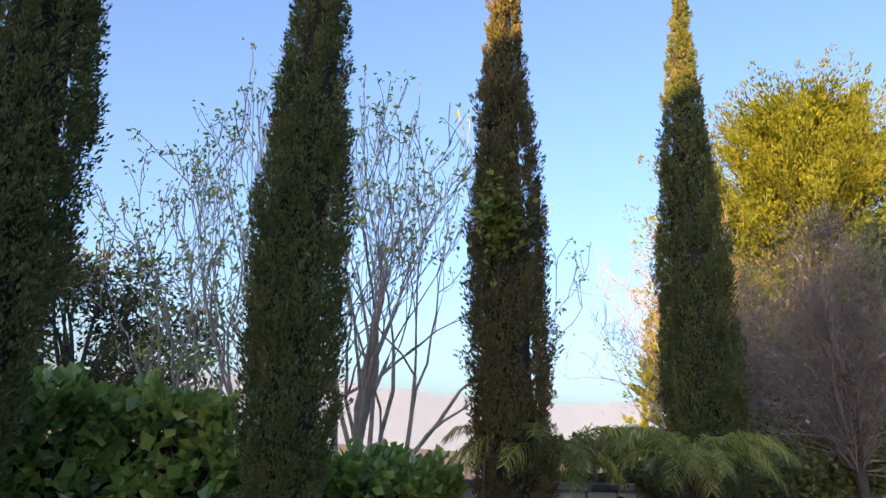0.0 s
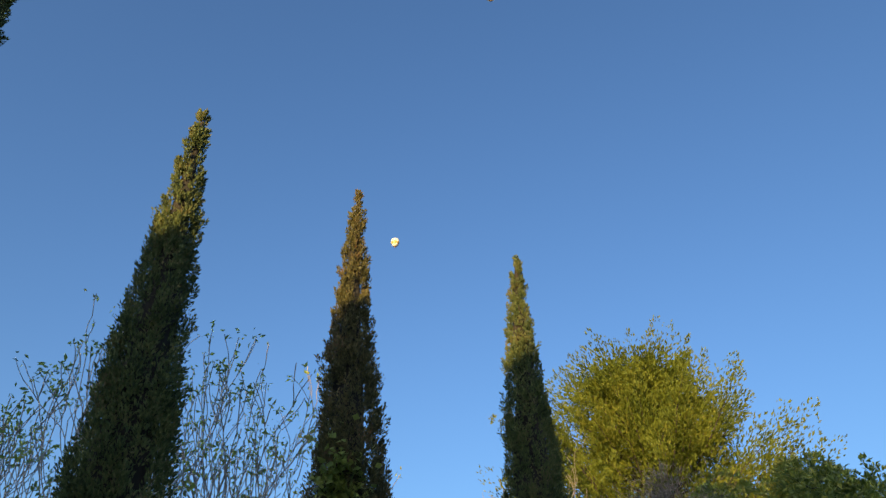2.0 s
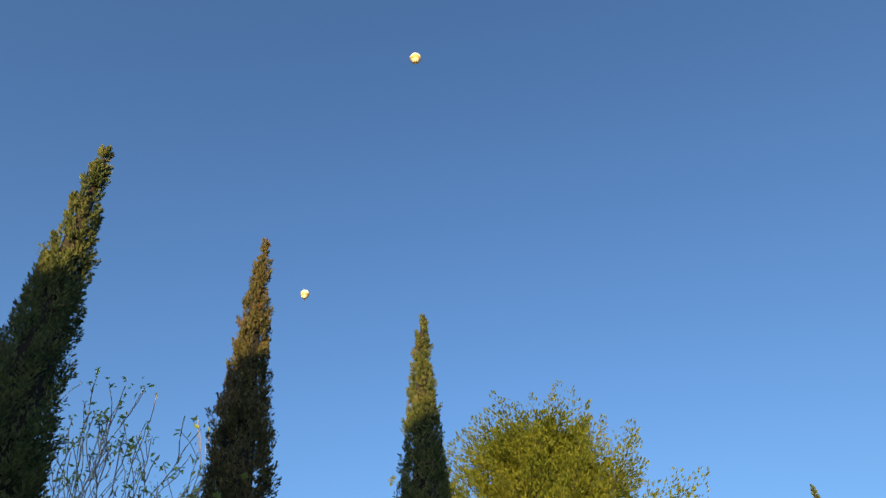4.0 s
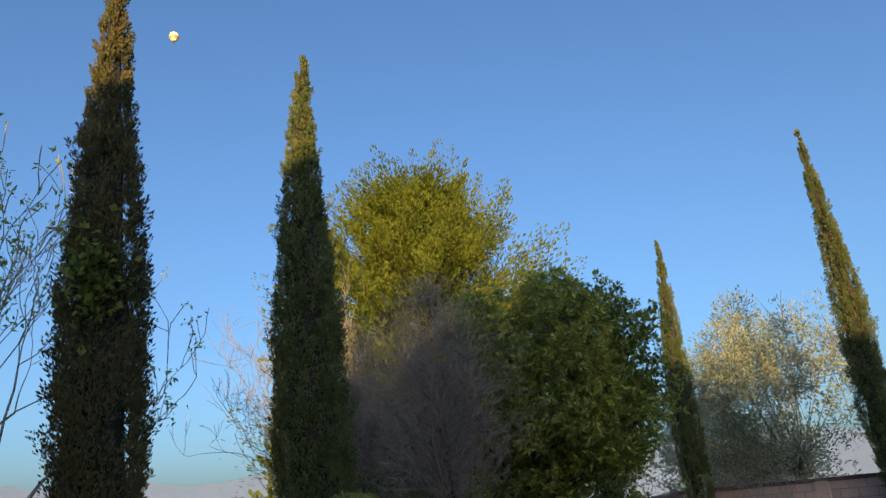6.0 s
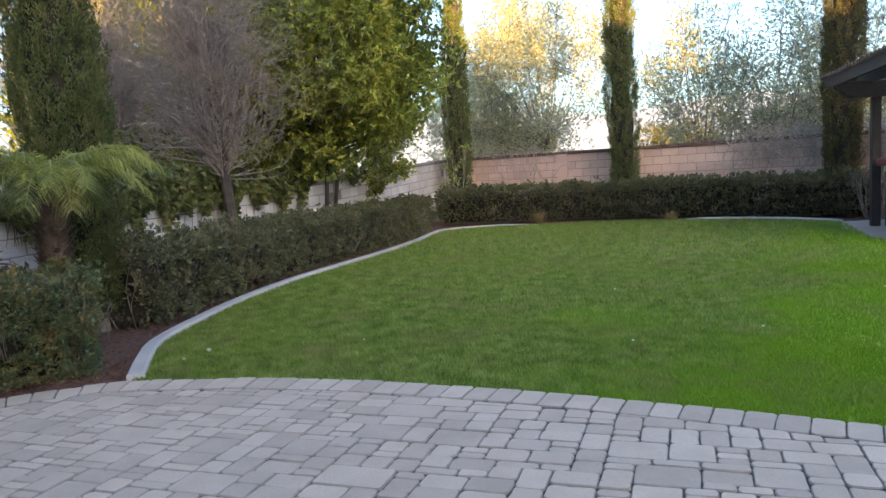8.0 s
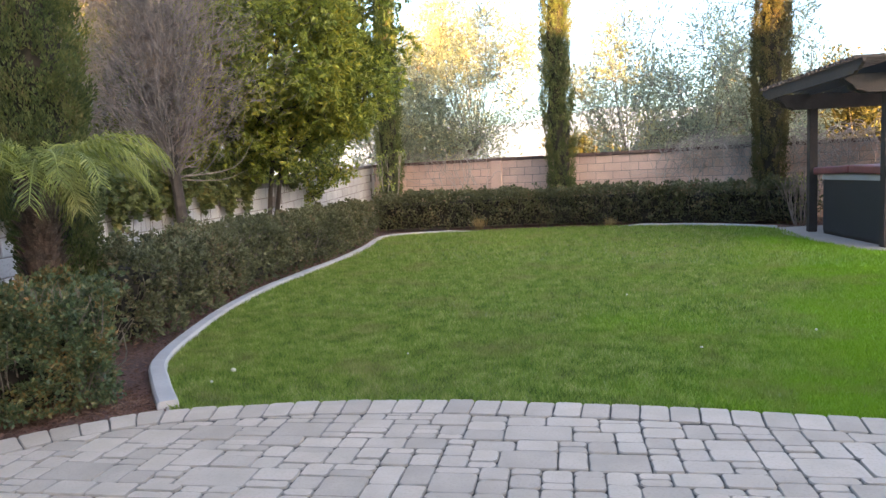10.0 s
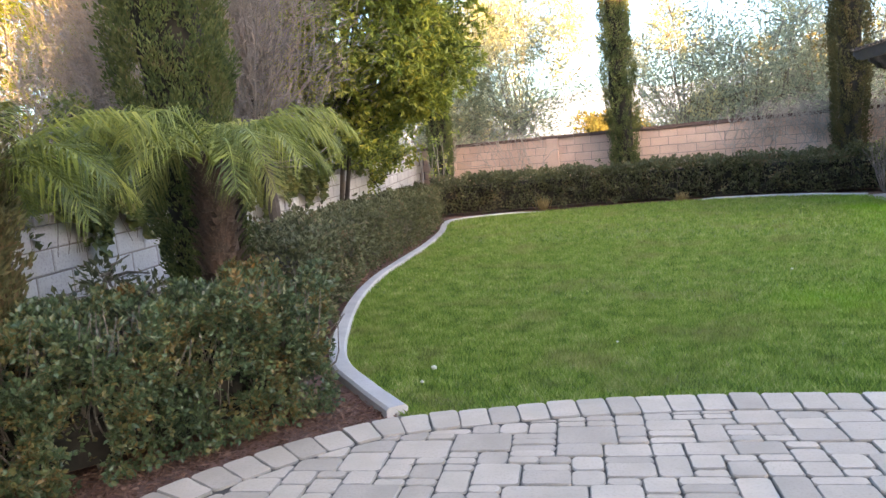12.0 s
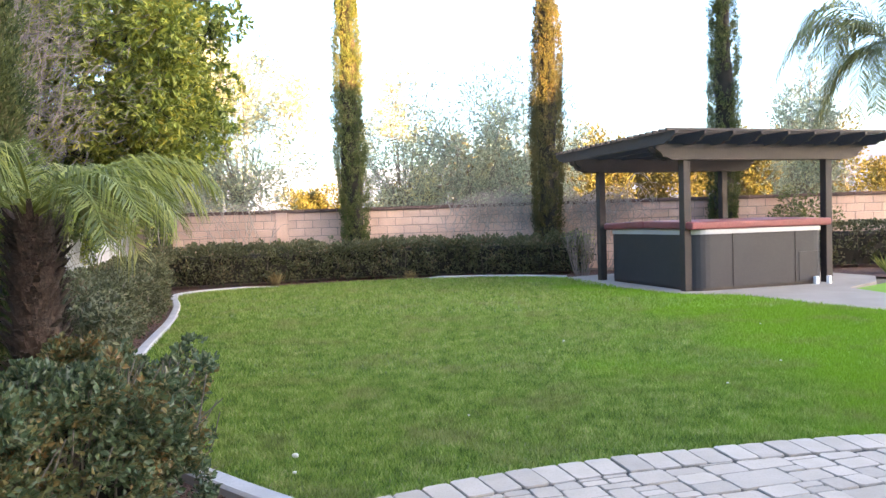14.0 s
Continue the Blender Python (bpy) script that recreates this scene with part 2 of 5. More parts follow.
class Build:
    """Collects vertices and faces of mixed size and makes one mesh of them."""

    def __init__(self):
        self.v, self.f, self.count = [], [], 0

    def add(self, verts, faces):
        verts = np.asarray(verts, np.float64).reshape(-1, 3)
        for q in faces:
            q = np.asarray(q, np.int64)
            self.f.append(q + self.count)
        self.v.append(verts)
        self.count += len(verts)

    def tube(self, pts, radii, sides=6, close=True):
        pts = np.asarray(pts, float)
        n = len(pts)
        tang = np.gradient(pts, axis=0)
        tang /= np.linalg.norm(tang, axis=1, keepdims=True) + 1e-9
        ref = np.where(np.abs(tang[:, 2:3]) > 0.9, np.array([[1.0, 0, 0]]), np.array([[0, 0, 1.0]]))
        u = np.cross(tang, ref)
        u /= np.linalg.norm(u, axis=1, keepdims=True) + 1e-9
        w = np.cross(tang, u)
        a = np.arange(sides) * 2 * math.pi / sides
        r = np.asarray(radii, float).reshape(-1, 1, 1)
        ring = pts[:, None] + r * (np.cos(a)[None, :, None] * u[:, None] + np.sin(a)[None, :, None] * w[:, None])
        i = np.arange(n - 1)[:, None] * sides
        j = np.arange(sides)[None]
        k = (j + 1) % sides
        quads = np.stack([i + j, i + k, i + sides + k, i + sides + j], -1).reshape(-1, 4)
        faces = [quads]
        if close:
            faces.append(np.array([list(range(sides))[::-1], list(range((n - 1) * sides, n * sides))]))
        self.add(ring.reshape(-1, 3), faces)

    def box(self, c, size, m=None):
        s = np.array([[x, y, z] for x in (-0.5, 0.5) for y in (-0.5, 0.5) for z in (-0.5, 0.5)]) * np.asarray(size)
        if m is not None:
            s = s @ np.array(m.to_3x3()).T
        self.add(s + np.asarray(c), [np.array([[0, 1, 3, 2], [4, 6, 7, 5], [0, 4, 5, 1], [2, 3, 7, 6], [0, 2, 6, 4], [1, 5, 7, 3]])])

    def leaves(self, at, along, size, width=0.45, fold=0.18, jitter=0.6):
        """One folded four-cornered leaf at each place, pointing along with scatter."""
        at, along = np.asarray(at, float), np.asarray(along, float)
        n = len(at)
        if not n:
            return
        d = along / (np.linalg.norm(along, axis=1, keepdims=True) + 1e-9) + rng.normal(0, jitter, (n, 3))
        d /= np.linalg.norm(d, axis=1, keepdims=True) + 1e-9
        side = np.cross(d, rng.normal(0, 1, (n, 3)))
        side /= np.linalg.norm(side, axis=1, keepdims=True) + 1e-9
        up = np.cross(side, d)
        L = np.broadcast_to(np.asarray(size, float).reshape(-1, 1), (n, 1))
        W = L * width * 0.5
        v = np.stack([at, at + d * L * 0.5 + side * W + up * L * fold, at + d * L, at + d * L * 0.5 - side * W + up * L * fold], 1)
        i = np.arange(n)[:, None] * 4
        self.add(v.reshape(-1, 3), [np.concatenate([i + [0, 1, 2], i + [0, 2, 3]])])

    def mesh(self, name, material, smooth=False):
        me = bpy.data.meshes.new(name)
        v = np.concatenate(self.v) if self.v else np.zeros((0, 3))
        sizes = np.concatenate([np.full(len(q), q.shape[1]) for q in self.f])
        loops = np.concatenate([q.ravel() for q in self.f])
        me.vertices.add(len(v))
        me.vertices.foreach_set("co", v.ravel())
        me.loops.add(len(loops))
        me.loops.foreach_set("vertex_index", loops.astype(np.int32))
        me.polygons.add(len(sizes))
        starts = np.concatenate([[0], np.cumsum(sizes)[:-1]])
        me.polygons.foreach_set("loop_start", starts.astype(np.int32))
        me.polygons.foreach_set("use_smooth", np.full(len(sizes), smooth))
        me.materials.append(material)
        me.update(calc_edges=True)
        me.validate()
        return me


def flames(b, g, base, axis, length, width, per, leaf, splay=0.6, lw=0.42):
    """Pointed sprays: at each base a flame-shaped cluster of leaves climbing along its axis."""
    n = len(base)
    k = np.repeat(np.arange(n), per)
    ax = axis / (np.linalg.norm(axis, axis=1, keepdims=True) + 1e-9)
    s = g.random(n * per)
    side = np.cross(ax[k], g.normal(0, 1, (n * per, 3)))
    side /= np.linalg.norm(side, axis=1, keepdims=True) + 1e-9
    w = width[k] * np.sin(math.pi * np.clip(s * 0.86 + 0.1, 0, 1)) ** 0.8 * np.sqrt(g.random(n * per))
    at = base[k] + ax[k] * (length[k] * s)[:, None] + side * w[:, None]
    b.leaves(at, ax[k] + side * (splay * (1 - 0.6 * s))[:, None], leaf * (0.6 + 0.8 * g.random(n * per)), lw, 0.12, 0.22)


def part(name, b, material, parent, label="", smooth=False, kind=""):
    """One mesh under a thing or under a part."""
    ob = new(name, b.mesh(name, material, smooth) if isinstance(b, Build) else b)
    ob.parent = parent
    return tagged(ob, label, kind=kind)


def thing(name, label, category, group="", kind="", at=(0, 0, 0)):
    ob = new(name)
    ob.location = at
    ob.empty_display_size = 0.2
    return tagged(ob, label, category, group, kind)


def whole(name, b, material, label, category="", group="", kind="", smooth=False):
    ob = new(name, b.mesh(name, material, smooth) if isinstance(b, Build) else b)
    return tagged(ob, label, category, group, kind)


def from_bm(bm, name, material, smooth=False):
    me = bpy.data.meshes.new(name)
    bm.to_mesh(me)
    bm.free()
    me.materials.append(material)
    if smooth:
        for q in me.polygons:
            q.use_smooth = True
    return me


def rounded_box(name, size, material, bevel=0.01, segments=2, smooth=False):
    """A bevelled box standing on its base."""
    bm = bmesh.new()
    bmesh.ops.create_cube(bm, size=1)
    for v in bm.verts:
        v.co = Vector((v.co.x * size[0], v.co.y * size[1], (v.co.z + 0.5) * size[2]))
    bmesh.ops.bevel(bm, geom=bm.edges[:], offset=bevel, segments=segments, profile=0.6, affect="EDGES")
    return from_bm(bm, name, material, smooth)


def spline(pts, n=12):
    """A smooth line through the places."""
    p = np.array(pts, float)
    p = np.vstack([2 * p[0] - p[1], p, 2 * p[-1] - p[-2]])
    out = []
    for i in range(1, len(p) - 2):
        for t in np.linspace(0, 1, n, endpoint=False):
            a, b, c, d = p[i - 1], p[i], p[i + 1], p[i + 2]
            out.append(0.5 * (2 * b + (c - a) * t + (2 * a - 5 * b + 4 * c - d) * t**2 + (3 * b - a - 3 * c + d) * t**3))
    out.append(p[-2])
    return np.array(out)


def evenly(line, step):
    """The line cut into even steps."""
    seg = np.linalg.norm(np.diff(line, axis=0), axis=1)
    s = np.concatenate([[0], np.cumsum(seg)])
    k = max(2, int(round(s[-1] / step)) + 1)
    q = np.linspace(0, s[-1], k)
    return np.stack([np.interp(q, s, line[:, i]) for i in range(line.shape[1])], 1)


def offset(line, d):
    """The line moved sideways, to its left for positive d."""
    t = np.gradient(line, axis=0)
    t /= np.linalg.norm(t, axis=1, keepdims=True) + 1e-9
    return line + d * np.stack([-t[:, 1], t[:, 0]], 1)


def inside(poly, pts):
    """Which of the places lie inside the polygon."""
    x, y = pts[:, 0], pts[:, 1]
    r = np.zeros(len(pts), bool)
    n = len(poly)
    for i in range(n):
        (x0, y0), (x1, y1) = poly[i], poly[(i + 1) % n]
        hit = ((y0 > y) != (y1 > y)) & (x < (x1 - x0) * (y - y0) / (y1 - y0 + 1e-12) + x0)
        r ^= hit
    return r


def polygon_sheet(name, poly, z, material, label, category, thick=0.0):
    bm = bmesh.new()
    f = bm.faces.new([bm.verts.new((x, y, z)) for x, y in poly])
    f.normal_update()
    if f.normal.z < 0:
        f.normal_flip()
    if thick:
        r = bmesh.ops.extrude_face_region(bm, geom=[f])
        for v in r["geom"]:
            if isinstance(v, bmesh.types.BMVert):
                v.co.z -= thick
        bmesh.ops.recalc_face_normals(bm, faces=bm.faces[:])
    bmesh.ops.triangulate(bm, faces=bm.faces[:])
    return tagged(new(name, from_bm(bm, name, material)), label, category, kind="structure")

# ---- the plan ----
YAW = radians(18)
U2, V2 = np.array([math.cos(YAW), math.sin(YAW)]), np.array([-math.sin(YAW), math.cos(YAW)])
PATIO_EDGE = evenly(spline([(1.2, -3.4), (0.3, -1.3), (-0.55, 0.25), (-1.2, 1.3), (-1.52, 2.2), (-1.58, 2.9), (-1.43, 3.43), (-1.2, 3.82), (-0.97, 4.07), (-0.41, 4.41), (0.17, 4.68), (0.75, 4.86), (1.3, 5.0), (1.97, 5.14), (2.88, 5.29), (4.2, 5.42), (6.5, 5.5), (10, 5.5)]), 0.05)
KERB = evenly(spline([(-1.05, 4.1), (-1.47, 4.41), (-1.94, 4.81), (-2.44, 5.52), (-3.1, 6.65), (-3.65, 7.85), (-4.08, 9.1), (-4.6, 10.7), (-5.3, 12.5), (-6.1, 14.2), (-6.2, 14.9), (-5.75, 15.6), (-4.6, 16.35), (-3.4, 17.0), (-2.1, 17.35), (-0.6, 17.5), (0.5, 17.3), (1.5, 16.7)]), 0.08)
SLAB = [(1.5, 16.7), (1.72, 15.3), (2.25, 14.0), (2.9, 12.85), (3.8, 12.4), (4.4, 11.1), (5.1, 9.8), (6.6, 8.6), (8.5, 8.0), (8.6, 9.3), (7.0, 10.0), (5.9, 11.6), (5.75, 13.2), (6.6, 14.0), (7.2, 15.2), (6.4, 17.3), (3.0, 17.6)]
CORNER = np.array([-9.4, 19.0])
WALL_END = np.array([-2.2, -2.6])

# ---- ground ----
b = Build()
ring = [0, 6, 14, 30, 70, 200, 700, 4000]
seg = 48
vv = [(0, 8, -0.05)]
for r in ring[1:]:
    for k in range(seg):
        a = k * 2 * math.pi / seg
        vv.append((r * math.cos(a), 8 + r * math.sin(a), -0.05))
ff3 = np.array([(0, 1 + k, 1 + (k + 1) % seg) for k in range(seg)])
ff4 = np.array([(1 + i * seg + k, 1 + (i + 1) * seg + k, 1 + (i + 1) * seg + (k + 1) % seg, 1 + i * seg + (k + 1) % seg) for i in range(len(ring) - 2) for k in range(seg)])
b.add(vv, [ff3, ff4])
whole("ground", b, M_SOIL, "dry earth ground reaching to the horizon", "ground", kind="structure")

lawn_poly = [tuple(p) for p in KERB] + [(2.25, 14.0), (2.9, 12.85), (3.8, 12.4), (4.4, 11.1), (5.1, 9.8), (6.6, 8.6), (8.5, 8.0), (12, 7.4), (12, 5.5)] + [tuple(p) for p in PATIO_EDGE[::-1] if p[0] > -0.98 and p[1] > 4.05]
polygon_sheet("lawn", lawn_poly, 0.0, M_LAWN, "mown green lawn with yellowed patches", "lawn")
polygon_sheet("lawn_beyond_path", [(5.78, 13.1), (5.95, 11.65), (7.05, 10.05), (8.65, 9.35), (14, 8.9), (14, 14.5), (6.7, 13.9)], 0.0, M_LAWN, "small green lawn beyond the concrete path", "lawn")
bed_poly = [tuple(p) for p in offset(KERB, -0.0)] + [(3, 17.65), (6.4, 17.35), (7.25, 15.2), (14, 14.6), (16, 19.2), tuple(CORNER + (0.2, 0.2)), tuple(WALL_END), (-1.6, -4.5), (1.0, -4.5)] + [tuple(p) for p in PATIO_EDGE if p[1] < 4.05 and p[0] < -0.95]
polygon_sheet("planting_bed", bed_poly, -0.012, M_MULCH, "planting bed covered with reddish bark mulch", "ground")
polygon_sheet("concrete_slab", SLAB, 0.012, M_SLAB, "pale concrete slab and path around the hot tub", "pavement", 0.1)

# unseen pale sheet behind the patio, added to bounce light onto the garden
polygon_sheet("patio_apron", [(1.25, -4.15), (0.6, -10.0), (24, -10.0), (24, 5.2), (7.5, 5.2), (7.5, -2.25)], 0.014, M_PAVER, "unseen pale paving back to the house, added to bounce light", "pavement")

# mulch chips close to the patio and along the kerb
b = Build()
n = 22000
near = rng.random(n) < 0.5
edge_low = PATIO_EDGE[(PATIO_EDGE[:, 1] > 1.5) & (PATIO_EDGE[:, 0] < -0.95)]
p1 = edge_low[rng.integers(0, len(edge_low), n)] + np.stack([-rng.random(n) * 0.75 - 0.01, rng.random(n) * 0.3], 1)
t2 = np.gradient(KERB, axis=0)
idx = rng.integers(0, len(KERB), n)
tn = t2 / np.linalg.norm(t2, axis=1, keepdims=True)
left = np.stack([-tn[:, 1], tn[:, 0]], 1)
BED_SIDE = 1.0 if left[60, 0] < 0 else -1.0
p2 = KERB[idx] + BED_SIDE * left[idx] * (0.1 + rng.random((n, 1)) * 0.55)
pc = np.where(near[:, None], p1, p2)
pc = pc[inside(np.array(bed_poly), pc)]
d = np.stack([rng.normal(0, 1, len(pc)), rng.normal(0, 1, len(pc)), rng.normal(0, 0.15, len(pc))], 1)
b.leaves(np.column_stack([pc, np.full(len(pc), -0.004) + rng.random(len(pc)) * 0.012]), d, 0.012 + rng.random(len(pc)) ** 2 * 0.04, 0.26, 0.05, 0.15)
whole("mulch_chips", b, M_CHIP, "loose reddish bark chips lying on the bed", "mulch", kind="stuff")

# grass blades
b = Build()


def blades(count, lo, hi, tall):
    p = np.column_stack([rng.uniform(lo[0], hi[0], count), rng.uniform(lo[1], hi[1], count)])
    p = p[inside(np.array(lawn_poly), p)]
    h = tall * (0.55 + 0.7 * rng.random(len(p)))
    lean = rng.normal(0, 0.45, (len(p), 2)) * h[:, None]
    a = rng.random(len(p)) * math.pi
    w = (0.0035 + 0.003 * rng.random(len(p))) * (tall / 0.035)
    dx = np.column_stack([np.cos(a) * w, np.sin(a) * w])
    z = np.zeros(len(p))
    v = np.stack([np.column_stack([p - dx, z]), np.column_stack([p + dx, z]), np.column_stack([p + lean, h])], 1)
    b.add(v.reshape(-1, 3), [np.arange(len(p) * 3).reshape(-1, 3)])


blades(230000, (-4.0, 4.0), (4.5, 7.0), 0.034)
blades(150000, (-5.0, 7.0), (5.0, 11.0), 0.04)
blades(90000, (-7.0, 11.0), (5.0, 17.5), 0.05)
blades(40000, (4.5, 5.3), (10.0, 9.0), 0.042)
whole("grass", b, M_GRASS, "short mown grass with faint mowing stripes", "grass", kind="stuff")

# kerb: a cast concrete strip with rounded top
b = Build()
prof = [(-0.06, -0.05), (-0.06, 0.035), (-0.045, 0.05), (0.045, 0.05), (0.06, 0.035), (0.06, -0.05)]
line = KERB
# the middle of the back run has sunk level with the mulch
sunk = 0.058 * np.clip((line[:, 1] - 15.9) / 0.5, 0, 1) * np.clip((-1.3 - line[:, 0]) / 0.6, 0, 1)
pts = []
for i in range(len(line)):
    for s, z in prof:
        pts.append((*(line[i] + left[i] * s), z - sunk[i]))
m = len(prof)
quads = [(i * m + j, i * m + (j + 1) % m, (i + 1) * m + (j + 1) % m, (i + 1) * m + j) for i in range(len(line) - 1) for j in range(m)]
b.add(pts, [np.array(quads), np.array([list(range(m))[::-1], list(range((len(line) - 1) * m, len(line) * m))])])
whole("lawn_kerb", b, M_KERB, "winding pale concrete lawn kerb", "kerb", kind="structure", smooth=False)


# ---- hills beyond ----
def hills(dist, base, rough, a0, a1, seed):
    b = Build()
    k = 160
    ang = np.radians(np.linspace(a0, a1, k))
    h = np.array([base + rough * (noise.fractal(Vector((a * 6 + seed, seed, 0)), 1, 2, 5)) for a in ang])
    h = np.maximum(h, 4)
    x, y = -np.sin(ang) * dist, np.cos(ang) * dist
    lo = np.column_stack([x, y, np.full(k, -2.0)])
    hi = np.column_stack([x * 1.06, y * 1.06, h])
    i = np.arange(k - 1)
    b.add(np.vstack([lo, hi]), [np.stack([i, i + 1, i + 1 + k, i + k], 1)])
    return b


whole("backdrop_hills", hills(1800, 145, 35, -100, 150, 3), M_HILL, "low hills on the horizon with haze painted into their colour", "backdrop", kind="structure", smooth=True)


# ---- garden walls ----
def block_mesh(L, D, H, material, name="block"):
    c = 0.008
    x, y, z = L / 2 - 0.006, D / 2, H / 2 - 0.006
    v, f = [], []
    for sy in (-1, 1):
        for dx, dz, dy in ((0, 0, -c), (-c, -c, 0)):
            v += [(sx * (x + dx), sy * (y + dy), sz * (z + dz)) for sx, sz in ((-1, -1), (1, -1), (1, 1), (-1, 1))]
    q = []
    for o, flip in ((0, 1), (8, 0)):
        for j in range(4):
            k = (j + 1) % 4
            q.append((o + j, o + k, o + 4 + k, o + 4 + j) if flip else (o + k, o + j, o + 4 + j, o + 4 + k))
        q.append((o + 4, o + 5, o + 6, o + 7) if flip else (o + 7, o + 6, o + 5, o + 4))
    for j in range(4):
        k = (j + 1) % 4
        q.append((k, j, 8 + j, 8 + k))
    b = Build()
    b.add(v, [np.array(q)])
    return b


def garden_wall(name, a, z_a, c, z_c, courses, low_joined, material, cap_mat, label, parts_range, step=0.42):
    """A run of block wall from a to c whose top goes from z_a to z_c; upper courses in the stretch are pieces."""
    a, c = np.array(a, float), np.array(c, float)
    L = np.linalg.norm(c - a)
    ang = math.atan2(c[1] - a[1], c[0] - a[0])
    slope = math.atan2(z_c - z_a, L)
    core = Build()
    D = 0.15
    nrm = np.array([-math.sin(ang), math.cos(ang)])
    vv = []
    for p, z in ((a, z_a), (c, z_c)):
        for s in (-1, 1):
            for zz in (-0.2, z - 0.06):
                vv.append((*(p + nrm * s * (D / 2 - 0.008)), zz))
    core.add(vv, [np.array([[0, 1, 3, 2], [4, 6, 7, 5], [0, 4, 5, 1], [2, 3, 7, 6], [0, 2, 6, 4], [1, 5, 7, 3]])])
    wall = tagged(new(name, core.mesh(name, M_MORTAR)), label, "garden wall", kind="structure")
    H = 0.2
    shared = block_mesh(step, D, H, material).mesh("block", material)
    capmesh = rounded_box("cap", (step - 0.008, 0.23, 0.085), cap_mat, 0.008, 1)
    joined = Build()
    base = block_mesh(step, D, H, material)
    bv, bf = np.concatenate(base.v), base.f
    n = int(L / step)
    for r in range(courses):
        for k in range(n + 1):
            s = (k + 0.5 + (0.5 if r % 2 else 0)) * step
            if s > L - step * 0.4:
                continue
            p = a + (c - a) * s / L
            z = z_a + (z_c - z_a) * s / L - 0.06 - H * (r + 0.5)
            jig = ((k * 37 + r * 91) % 11 - 5) * 0.0006
            mat = Matrix.Translation((*(p + nrm * jig), z)) @ Matrix.Rotation(ang, 4, "Z") @ Matrix.Rotation(-slope, 4, "Y")
            if r < courses - low_joined and parts_range[0] <= s <= parts_range[1]:
                ob = new("block", shared)
                ob.parent, ob.matrix_basis = wall, mat
            else:
                joined.add(bv @ np.array(mat.to_3x3()).T + np.array(mat.translation), bf)
    if joined.v:
        part("lower_blocks", joined, material, wall, kind="stuff")
    for k in range(n + 1):
        s = min((k + 0.5) * step, L - step / 2)
        p = a + (c - a) * s / L
        ob = new("cap", capmesh)
        ob.parent = wall
        ob.matrix_basis = Matrix.Translation((*p, z_a + (z_c - z_a) * s / L - 0.07)) @ Matrix.Rotation(ang, 4, "Z") @ Matrix.Rotation(-slope, 4, "Y")
    return wall


def pilaster(x, y, z, rot, material, size=0.3):
    ob = new("wall_pilaster", rounded_box("wall_pilaster", (size, 0.24, z), material, 0.012, 1))
    ob.matrix_basis = pose(x, y, -0.1, 0, 0, rot)
    tagged(ob, "plain block pilaster set into the garden wall", "pilaster", "wall pilasters", "structure")


garden_wall("wall_back", (-9.4, 19.0), 1.70, (16.0, 19.0), 1.70, 8, 3, M_BLOCK, M_CAP, "beige block garden wall with a dark brick cap", (0, 12.5))
wl_dir = (WALL_END - CORNER) / np.linalg.norm(WALL_END - CORNER)


def on_left_wall(y):
    return CORNER + wl_dir * ((y - CORNER[1]) / wl_dir[1])


garden_wall("wall_left_far", CORNER + wl_dir * 0.12, 1.70, on_left_wall(12.0), 1.34, 6, 2, M_BLOCK_PALE, M_CAP_PALE, "pale grey block garden wall sloping downhill", (0, 9))
garden_wall("wall_left_near", on_left_wall(11.98), 1.30, on_left_wall(4.0), 1.10, 6, 2, M_BLOCK_PALE, M_CAP_PALE, "pale grey block garden wall behind the palms", (0, 9))
garden_wall("wall_left_end", on_left_wall(3.98), 1.10, WALL_END, 1.05, 5, 5, M_BLOCK_PALE, M_CAP_PALE, "pale grey block garden wall behind the hedge", (0, 0))
pilaster(-9.4, 19.0, 1.84, 0, M_BLOCK_PALE, 0.34)
pilaster(-5.35, 18.98, 1.74, 0, M_BLOCK, 0.3)
pilaster(0.9, 18.98, 1.74, 0, M_BLOCK, 0.3)

# ---- the unseen house behind the patio, its ridge shaped to shade the garden ----
RIDGE_Y = -14.0
shade = [(-4.75, 1.6, 6.7), (-0.84, -1.0, 6.6), (-1.6, 0.72, 5.0), (-2.4, 2.5, 5.3), (-3.4, 4.86, 5.4), (-9.0, 12.0, 6.4), (-8.3, 18.4, 4.85), (-3.45, 18.4, 4.5), (1.2, 18.4, 3.95), (3.2, 18.4, 8.0), (14.0, 18.4, 8.0)]
ridge = []
for x, y, z in shade:
    run = (y - RIDGE_Y) / -SUN_FROM.y
    ridge.append((x + SUN_FROM.x * run, z + math.tan(SUN_EL) * run))
ridge = sorted([(-6.0, 4.6)] + ridge + [(58, 5)])
k = len(ridge)
i = np.arange(k - 1)
house = thing("house", "unseen plain stucco house behind the patio, shaped to shade the garden", "house")
eave, top, rear = [(x, RIDGE_Y + 4.5, 4.0) for x, z in ridge], [(x, RIDGE_Y, z) for x, z in ridge], [(x, RIDGE_Y - 6.0, 4.0) for x, z in ridge]
b = Build()
b.add(eave + top + rear, [np.stack([i, i + 1, i + 1 + k, i + k], 1), np.stack([i + k, i + 1 + k, i + 1 + 2 * k, i + 2 * k], 1)])
part("roof", b, M_TILE, house)
for y, sgn in ((RIDGE_Y + 4.0, 1), (RIDGE_Y - 5.5, -1)):
    b = Build()
    b.box((ridge[0][0] + (ridge[-1][0] - ridge[0][0]) / 2, y, 2.1), (ridge[-1][0] - ridge[0][0], 0.2, 4.3))
    part("wall", b, M_STUCCO, house)


